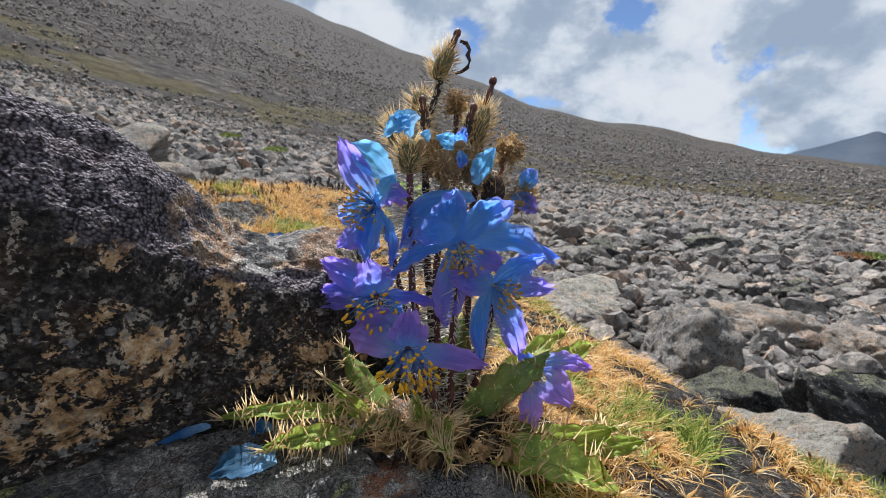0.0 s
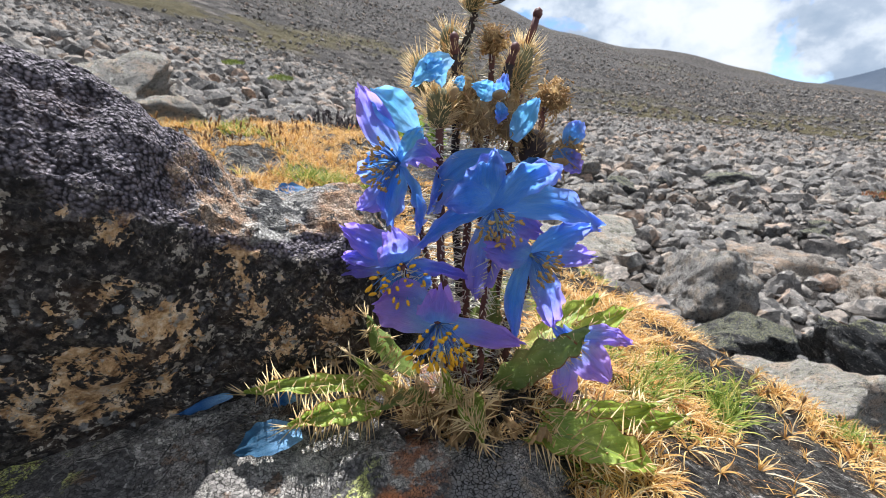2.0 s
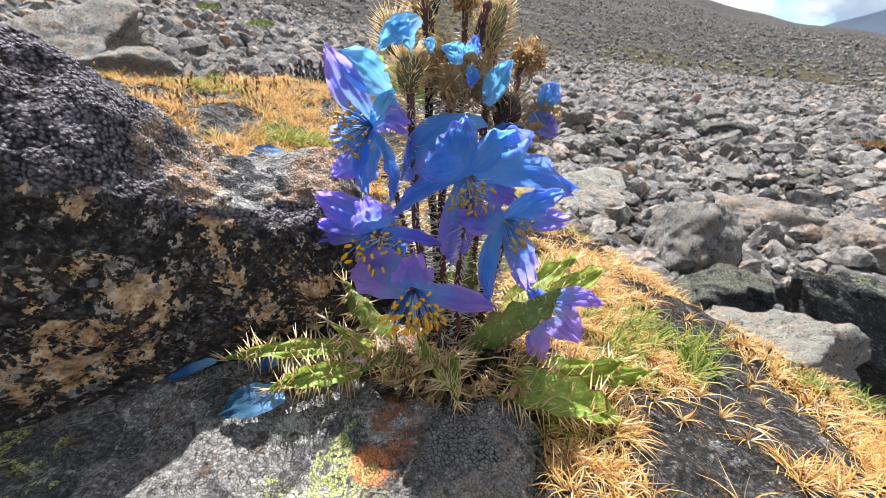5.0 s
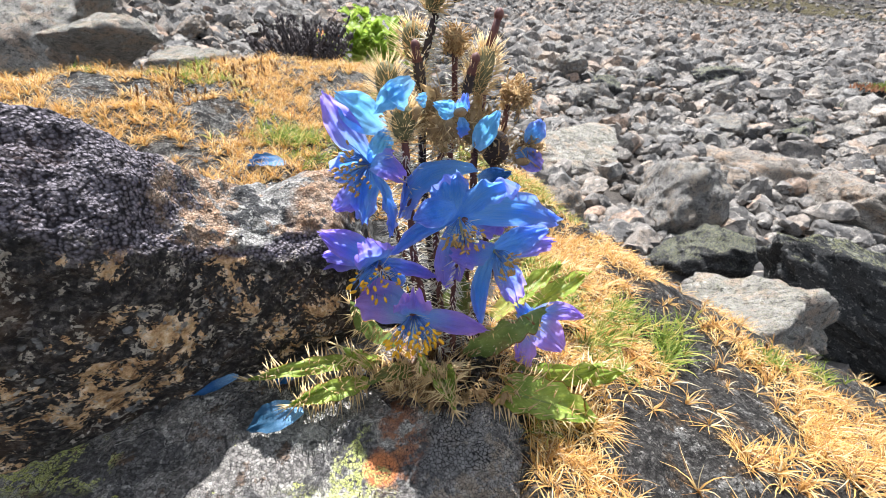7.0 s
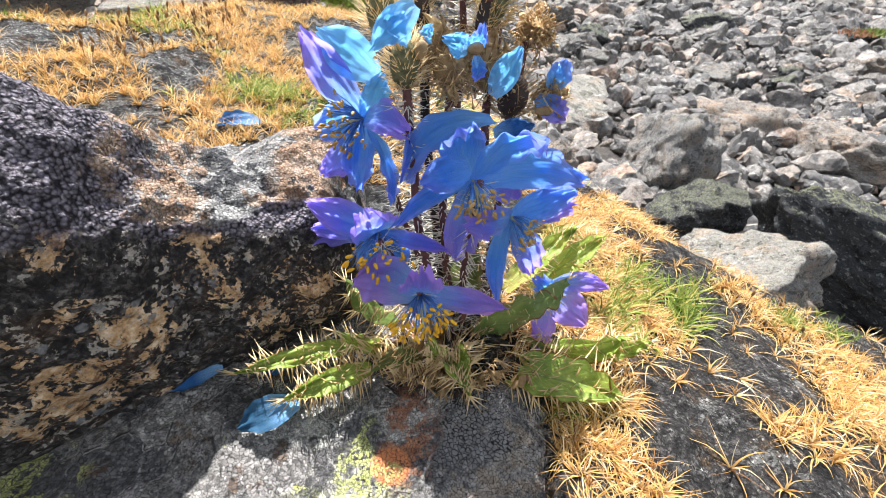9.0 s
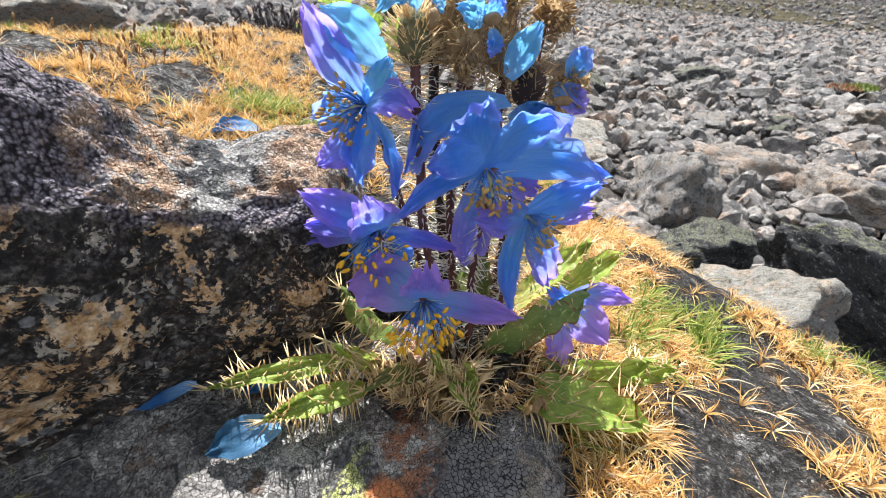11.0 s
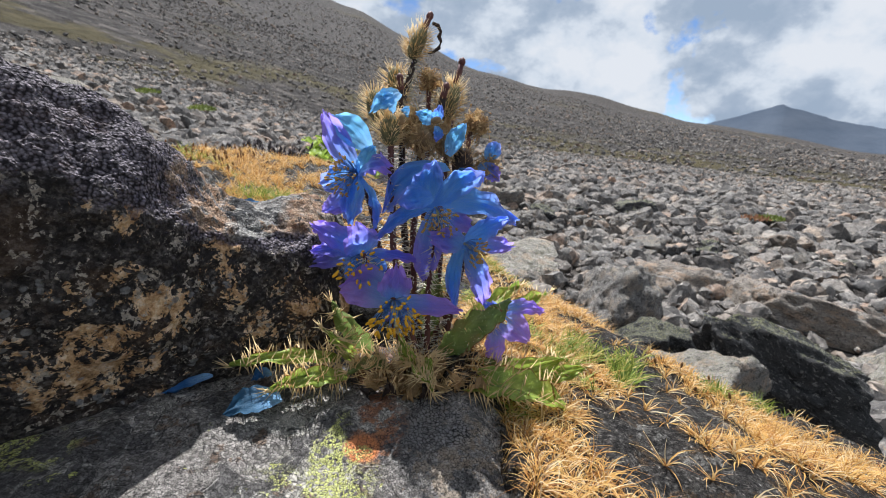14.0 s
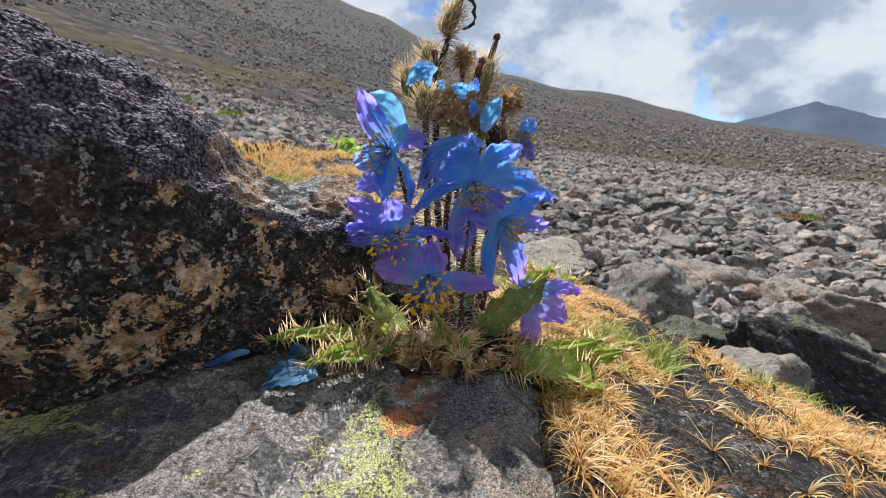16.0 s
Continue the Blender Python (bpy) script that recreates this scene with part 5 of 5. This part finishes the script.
def leaf(base, tip, width, face, arch, bow, spines, spine, material, seed, label, cup=0.36):
    v, f, uv = blade_grid(base, tip, width, face, arch, bow, 0.0030, 26, 13, leaf_shape, cup, seed, 0.16, 5)
    ob = part("leaf", mesh_from("leaf", v, f, material, uv), poppy, label)
    rng = random.Random(seed)
    s = Heap()
    nrm = (Vector(tip) - Vector(base)).normalized().cross(Vector(face)).cross((Vector(tip) - Vector(base)).normalized()).normalized() * 1.0
    along = (Vector(tip) - Vector(base)).normalized()
    for k in range(spines):
        i = rng.randrange(2, 26)
        rim = rng.random() < 0.45
        j = (0 if rng.random() < 0.5 else 12) if rim else rng.randrange(0, 13)
        p = v[i * 13 + j]
        out = (v[i * 13 + 12] - v[i * 13]).normalized() * (1 if j > 6 else -1)
        if rim:
            d = out * 0.8 + nrm * rng.uniform(-0.3, 0.9) + along * rng.uniform(-0.1, 0.5)
        else:
            d = nrm * (1 if rng.random() < 0.75 else -1) + out * rng.uniform(-0.3, 0.5) + along * rng.uniform(-0.2, 0.5)
        spike(s, p, d, spine * rng.uniform(0.6, 1.25), 0.00050)
    for _ in range(5):
        spike(s, v[25 * 13 + 6], along + Vector((rng.uniform(-0.5, 0.5), rng.uniform(-0.5, 0.5), rng.uniform(-0.3, 0.6))), spine * 1.1, 0.00055)
    part("spine_fringe", s.mesh("spine_fringe", SPINE), ob, "long straw-coloured spines")


LEAVES = [
    ((-0.050, 0.222, 0.016), (-0.106, 0.194, 0.031), 0.011, (0, -0.75, 1), 0.005, 0.0, 130, 0.0095, LEAF, "narrow green spiny leaf resting on the rock"),
    ((-0.045, 0.208, 0.012), (-0.085, 0.186, 0.019), 0.013, (0, -0.8, 1), 0.005, 0.0, 130, 0.0095, LEAF, "bright green spiny leaf with a red rim"),
    ((-0.040, 0.222, 0.012), (-0.056, 0.200, 0.046), 0.010, (0.4, -1, 0.5), 0.003, 0.0, 70, 0.0095, LEAF, "upright green spiny leaf"),
    ((-0.004, 0.218, 0.010), (0.004, 0.186, 0.014), 0.017, (0, -0.6, 1), 0.008, 0.0, 200, 0.0110, LEAF, "grey-green spiny leaf bent over the slab"),
    ((0.014, 0.226, 0.012), (0.057, 0.217, 0.053), 0.023, (0.25, -1, 0.25), 0.002, -0.004, 40, 0.0050, LEAF_DARK, "deep green upright leaf with short spines"),
    ((0.022, 0.208, 0.004), (0.089, 0.191, -0.007), 0.027, (0, -0.42, 1), 0.008, 0.0, 120, 0.0130, LEAF, "broad light green spiny leaf over the turf"),
    ((0.030, 0.226, 0.002), (0.097, 0.214, 0.013), 0.020, (0, -1, 0.35), 0.003, 0.004, 110, 0.0080, LEAF, "green leaf with a wavy red rim"),
    ((0.070, 0.226, -0.004), (0.116, 0.219, 0.003), 0.013, (0, -1, 0.6), 0.003, 0.002, 30, 0.0050, LEAF, "yellow-green leaf lying on the turf"),
    ((0.030, 0.255, 0.016), (0.088, 0.288, 0.041), 0.016, (-0.3, -0.7, 1), 0.004, 0.0, 80, 0.0080, LEAF, "pale green spiny leaf behind the stems"),
    ((0.050, 0.262, 0.008), (0.110, 0.288, 0.034), 0.018, (-0.3, -0.7, 1), 0.004, 0.0, 80, 0.0080, LEAF, "pale green spiny leaf behind the stems"),
    ((0.002, 0.240, 0.020), (0.013, 0.243, 0.066), 0.021, (-0.2, -1, 0), 0.002, 0.0, 50, 0.0060, LEAF_DARK, "dark green leaf between the stems"),
    ((-0.006, 0.206, 0.018), (-0.015, 0.198, 0.042), 0.010, (0, -1, 0.2), 0.002, 0.0, 90, 0.0060, LEAF, "small yellow-green leaf under the lowest flower"),
    ((-0.030, 0.235, 0.014), (-0.056, 0.233, 0.050), 0.016, (-0.3, -1, 0.1), 0.003, 0.0, 90, 0.0090, LEAF_DARK, "dark spiny leaf in the boulder's shade"),
    ((-0.020, 0.214, 0.012), (-0.044, 0.200, 0.020), 0.012, (0, -0.5, 1), 0.006, 0.0, 140, 0.0090, LEAF_DARK, "dull green spiny leaf of the rosette"),
    ((0.022, 0.220, 0.004), (0.060, 0.210, 0.000), 0.020, (0, -0.6, 1), 0.006, 0.0, 70, 0.0080, LEAF_DARK, "dark green leaf of the rosette"),
]
for i, row in enumerate(LEAVES):
    leaf(*row[:9], 300 + i, row[9])

for name, m, many, label in (("spine_clump", SPINE, 110, "dense straw spines at the plant's base"), ("dry_spine_clump", TANGLE, 240, "dense dry brown spines at the plant's base")):
    clump = Heap()
    for _ in range(many):
        a, r = plant_rng.uniform(0, 6.283), 0.034 * math.sqrt(plant_rng.random())
        p = V(0.000 + r * math.cos(a) * 1.3, 0.217 + r * math.sin(a) * 0.75, 0.003 + plant_rng.uniform(0, 0.016))
        d = V(math.cos(a) + plant_rng.uniform(-0.5, 0.5), math.sin(a) - 0.5 + plant_rng.uniform(-0.4, 0.4), plant_rng.uniform(0.0, 1.1))
        spike(clump, p, d, plant_rng.uniform(0.007, 0.015), 0.00052)
    part(name, clump.mesh(name, m), poppy, label)
for _ in range(46):
    a, r = plant_rng.uniform(0, 6.283), 0.032 * math.sqrt(plant_rng.random())
    p = V(r * math.cos(a) * 1.2, 0.219 + r * math.sin(a) * 0.7, 0.000)
    q = p + V(plant_rng.uniform(-0.012, 0.012), plant_rng.uniform(-0.014, 0.004), plant_rng.uniform(0.008, 0.022))
    v, f, uv = blade_grid(p, q, plant_rng.uniform(0.006, 0.011), (plant_rng.uniform(-0.5, 0.5), -1, 0.4), 0.003, 0.0, 0.003, 8, 7, leaf_shape, 0.35, plant_rng.randrange(999))
    part("dead_leaf", mesh_from("dead_leaf", v, f, DRY if plant_rng.random() < 0.6 else DARK_POD, uv), poppy, "dead brown leaf base")


for x, y, z in ((-0.030, 0.205, 0.010), (-0.018, 0.200, 0.008), (0.012, 0.200, 0.008), (0.022, 0.206, 0.008), (-0.040, 0.214, 0.016), (0.000, 0.206, 0.014), (-0.012, 0.208, 0.022), (0.030, 0.216, 0.010)):
    fan = Heap()
    for _ in range(46):
        d = V(plant_rng.gauss(0, 0.55), -0.45 + plant_rng.gauss(0, 0.4), 0.75 + plant_rng.gauss(0, 0.35))
        spike(fan, V(x + plant_rng.gauss(0, 0.0018), y + plant_rng.gauss(0, 0.0015), z - 0.004), d, plant_rng.uniform(0.008, 0.015), 0.00048)
    part("dry_spine_fan", fan.mesh("dry_spine_fan", TANGLE), poppy, "withered leaf with a fan of brown spines")


def fallen(base, tip, width, face, arch, material, seed, label):
    v, f, uv = blade_grid(base, tip, width, face, arch, 0.0, 0.002, 16, 13, petal_shape, 0.2, seed)
    tagged(new("fallen_petal", mesh_from("fallen_petal", v, f, material, uv)), label, "petal", "fallen petals")


fallen((-0.080, 0.190, 0.011), (-0.106, 0.178, 0.011), 0.016, (0.2, -0.5, 1), 0.005, TEAL, 1, "fallen faded blue petal on the grey slab")
fallen((-0.124, 0.214, 0.014), (-0.147, 0.203, 0.010), 0.010, (0.1, -0.6, 1), 0.003, FADED, 2, "fallen dark blue petal under the boulder")
fallen((-0.126, 0.372, 0.090), (-0.156, 0.368, 0.092), 0.014, (0.1, -0.5, 1), 0.004, FADED, 3, "fallen pale blue petal on dry turf")
fallen((-0.090, 0.212, 0.014), (-0.100, 0.207, 0.014), 0.008, (0.1, -0.6, 1), 0.003, FADED, 4, "small fallen blue petal behind a leaf")
# ---- turf, grass and shrubs ----
turf_rng = random.Random(21)


def blades(heap, p, n, length, width, spread, rng, droop=0.35, up=(0, 0, 1)):
    """A star-like tuft of narrow curved blades."""
    up = Vector(up)
    for k in range(n):
        a = rng.uniform(0, 6.283)
        out = Vector((math.cos(a), math.sin(a), 0))
        l = length * rng.uniform(0.5, 1.15)
        s = spread * rng.uniform(0.25, 1.1)
        side = Vector((-math.sin(a), math.cos(a), 0))
        twist = side * rng.uniform(-0.7, 0.7)
        v, uv = [], []
        for i in range(5):
            t = i / 4
            c = p + out * (l * s * t) + twist * l * t * t + up * (l * (1 - 0.35 * s) * t - l * droop * (0.4 + s) * t * t)
            w = width * (1 - t) * 0.5 + 0.00005
            v += [c - side * w, c + side * w + up * w * 0.6]
            uv += [(t, 0), (t, 1)]
        heap.add(v, [(2 * i, 2 * i + 1, 2 * i + 3, 2 * i + 2) for i in range(4)], uv)


def bare(x, y):
    """Where soil and stone show between the tufts (0 turf, 1 bare)."""
    n = fbm(x * 11 + 3.1, y * 11, 5.0, 3)
    b = sstep(-0.26 + 0.3 * sstep(0.17, 0.12, x), 0.08 + 0.3 * sstep(0.17, 0.12, x), n + 0.10 * noise.noise(Vector((x * 60, y * 60, 0)))) * 0.97 if x > 0.10 else sstep(0.16, 0.42, n)
    b = max(b, sstep(1.0, 0.55, math.hypot((x - 0.205) / 0.060, (y - 0.238) / 0.060)))
    b = max(b, 0.9 * sstep(1.0, 0.6, math.hypot((x - 0.24) / 0.05, (y - 0.275) / 0.02)))
    b = max(b, sstep(1.1, 0.8, math.hypot((x + 0.212) / 0.030, (y - 0.464) / 0.036)) * 0.97)
    b = max(b, sstep(1.15, 0.8, math.hypot((x + 0.205) / 0.038, (y - 0.365 + 0.4 * (x + 0.205)) / 0.028)) * 0.93)
    b = max(b, sstep(1.1, 0.7, math.hypot((x + 0.134) / 0.03, (y - 0.60) / 0.05)) * 0.9)
    return b


dry, green = Heap(), Heap()
made = 0
while made < 17000:
    near = turf_rng.random()
    if near < 0.47:
        x, y = turf_rng.uniform(0.03, 0.46), turf_rng.uniform(0.08, 0.62)
    else:
        x, y = turf_rng.uniform(-0.62, 0.16), turf_rng.uniform(0.245, 0.78)
    made += 1
    foot = curve_at(BOULDER_FOOT, x)
    if x < 0.02 and y < max(0.262, foot + 0.05 + 0.03 * sstep(-0.13, -0.2, x)):
        continue
    if x < 0.045 and y < 0.2 or y > curve_at(MOUND_EDGE, x) + 0.05:
        continue
    if turf_rng.random() < bare(x, y) * 0.97:
        continue
    p = Vector((x, y, mound_z(x, y) - 0.001))
    g = fbm(x * 8, y * 8, 30.0, 3)
    if g > 0.36 and turf_rng.random() < 0.5:
        blades(green, p, 9, 0.019, 0.0014, 0.8, turf_rng)
    else:
        right = sstep(0.05, 0.12, x)
        if right > 0.5 and turf_rng.random() < 0.38:
            continue
        blades(dry, p, 15, turf_rng.uniform(0.009, 0.019) * (1 + 0.35 * right + 0.35 * sstep(0.22, 0.14, y) + 0.25 * sstep(0.0, -0.1, x)), 0.00066 + 0.00026 * right, 1.0 - 0.2 * sstep(0.0, -0.1, x), turf_rng, 0.5 - 0.15 * sstep(0.0, -0.1, x) - 0.1 * right)
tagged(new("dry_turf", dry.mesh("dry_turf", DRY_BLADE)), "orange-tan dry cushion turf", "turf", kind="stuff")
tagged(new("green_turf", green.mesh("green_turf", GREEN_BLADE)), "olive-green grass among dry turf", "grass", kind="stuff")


def grass_tuft(x, y, n, length, spread, label, seed):
    h = Heap()
    rng = random.Random(seed)
    z = mound_z(x, y)
    for _ in range(n // 8):
        q = Vector((x + rng.uniform(-0.012, 0.012), y + rng.uniform(-0.010, 0.010), z - 0.002))
        blades(h, q, 8, length, 0.0016, spread, rng, 0.25)
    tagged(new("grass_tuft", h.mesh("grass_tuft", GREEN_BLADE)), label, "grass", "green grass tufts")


for i, (x, y, n, l) in enumerate(((0.188, 0.290, 150, 0.030), (0.172, 0.274, 120, 0.028), (0.118, 0.275, 110, 0.028), (0.160, 0.302, 110, 0.028), (0.142, 0.284, 90, 0.026), (0.130, 0.300, 90, 0.026), (0.150, 0.325, 90, 0.026), (0.175, 0.320, 80, 0.026), (0.125, 0.250, 80, 0.022), (0.200, 0.310, 80, 0.026), (0.108, 0.247, 90, 0.022), (0.092, 0.255, 60, 0.020), (-0.141, 0.430, 110, 0.032), (-0.125, 0.455, 90, 0.030), (-0.30, 0.62, 90, 0.034), (0.285, 0.305, 90, 0.024), (0.34, 0.30, 80, 0.022), (0.055, 0.190, 40, 0.024))):
    grass_tuft(x, y, n, l, 0.75, "yellow-green grass tuft in dry turf", 40 + i)


def leafy_bush(x, y, z, size, label):
    """A low plant with broad bright leaves, some turning red."""
    rng = random.Random(8)
    top = thing("leafy_plant", label, "plant", (x, y, z))
    st = Heap()
    lf, rd = Heap(), Heap()
    for k in range(16):
        a, r = rng.uniform(0, 6.283), size * math.sqrt(rng.random())
        tip = Vector((x + r * math.cos(a), y + 0.5 * r * math.sin(a), z + size * rng.uniform(0.45, 0.95)))
        tube(st, [Vector((x + 0.3 * r * math.cos(a), y, z)), tip], [0.004, 0.002], 5)
        for _ in range(26):
            b = rng.uniform(0, 6.283)
            base = tip - Vector((0, 0, rng.uniform(0, 0.6) * size))
            end = base + Vector((math.cos(b), math.sin(b), rng.uniform(0.2, 1.1))) * size * rng.uniform(0.15, 0.25)
            v, f, uv = blade_grid(base, end, size * 0.16, (0, -0.3, 1), 0.006, 0.0, 0.004, 7, 5, leaf_shape, 0.2, rng.randrange(9999))
            (rd if (tip.x < x - 0.45 * size and rng.random() < 0.45) else lf).add(v, f, uv)
    part("woody_base", st.mesh("woody_base", BUSH_LEAF), top)
    part("foliage", lf.mesh("foliage", BUSH_LEAF), top, "broad bright green leaves")
    part("red_foliage", rd.mesh("red_foliage", RED_LEAF), top, "leaves turned orange-red")


def twig_shrub(x, y, z, size, label):
    rng = random.Random(9)
    h = Heap()
    for _ in range(110):
        a, r = rng.uniform(0, 6.283), size * math.sqrt(rng.random())
        p = Vector((x + 0.5 * r * math.cos(a), y + 0.5 * r * math.sin(a), z))
        q = Vector((x + r * math.cos(a), y + 0.6 * r * math.sin(a), z + size * rng.uniform(0.4, 0.9)))
        tube(h, [p, p.lerp(q, 0.5) + Vector((rng.uniform(-1, 1), 0, rng.uniform(0, 1))) * 0.1 * size, q], [0.004, 0.003, 0.001], 4)
        for _ in range(9):
            blob(h, p.lerp(q, rng.uniform(0.3, 1.0)), Vector((rng.uniform(-1, 1), rng.uniform(-1, 1), 1)), 0.022, 0.005, 4, 3)
    tagged(new("dark_shrub", h.mesh("dark_shrub", DARK_SHRUB)), label, "shrub")


leafy_bush(-0.245, 1.92, -0.05, 0.21, "bright green leafy plant with a few red leaves")
twig_shrub(-0.475, 1.75, -0.03, 0.21, "low dark withered shrub behind the turf")


def cushion(x, y, size, seed, label, red=False):
    """A small green cushion plant among far blocks."""
    rng = random.Random(seed)
    z = ground_z(x, y) + 0.12
    top = thing("cushion_plant", label, "plant", (x, y, z))
    for name, m, n, dx in (("foliage", CUSHION_GREEN, 260, 0.0), ("red_foliage", CUSHION_RED, 90 if red else 0, -size * 1.3)):
        h = Heap()
        for _ in range(n):
            a, r = rng.uniform(0, 6.283), size * math.sqrt(rng.random())
            p = Vector((x + dx + r * math.cos(a), y + r * math.sin(a), z + 0.25 * size * (1 - r / size)))
            q = p + Vector((rng.uniform(-1, 1), rng.uniform(-1, 1), rng.uniform(0.5, 1.5))) * size * 0.22
            v, f, uv = blade_grid(p, q, size * 0.10, (0, -0.5, 1), 0.0, 0.0, 0.003, 4, 3, leaf_shape, 0.1, rng.randrange(999))
            h.add(v, f, uv)
        if n:
            part(name, h.mesh(name, m), top)


cushion(3.12, 3.08, 0.10, 61, "green cushion plant with red leaves among grey blocks", True)
cushion(-2.38, 6.40, 0.17, 62, "green cushion plant among grey blocks")
cushion(-3.4, 7.2, 0.16, 63, "green cushion plant among grey blocks")

heads = Heap()
for k in range(260):
    x, y = (turf_rng.uniform(0.20, 0.42), turf_rng.uniform(0.25, 0.42)) if k < 40 else (turf_rng.uniform(-0.5, -0.2), turf_rng.uniform(0.44, 0.66))
    if y > curve_at(MOUND_EDGE, x) + 0.03 or bare(x, y) > 0.5:
        continue
    p = Vector((x, y, mound_z(x, y)))
    d = Vector((turf_rng.uniform(-0.4, 0.4), turf_rng.uniform(-0.4, 0.4), 1)).normalized()
    l = turf_rng.uniform(0.008, 0.014)
    tube(heads, [p, p + d * l], [0.0004, 0.0003], 3)
    blob(heads, p + d * l, d, 0.007, 0.0013, 5, 4)
tagged(new("sedge_heads", heads.mesh("sedge_heads", plain_plant("brown_sedge", (0.14, 0.07, 0.03), (0.34, 0.19, 0.08), 200, 0.8, 0.2))), "brown seed heads standing out of the turf", "sedge", kind="stuff")
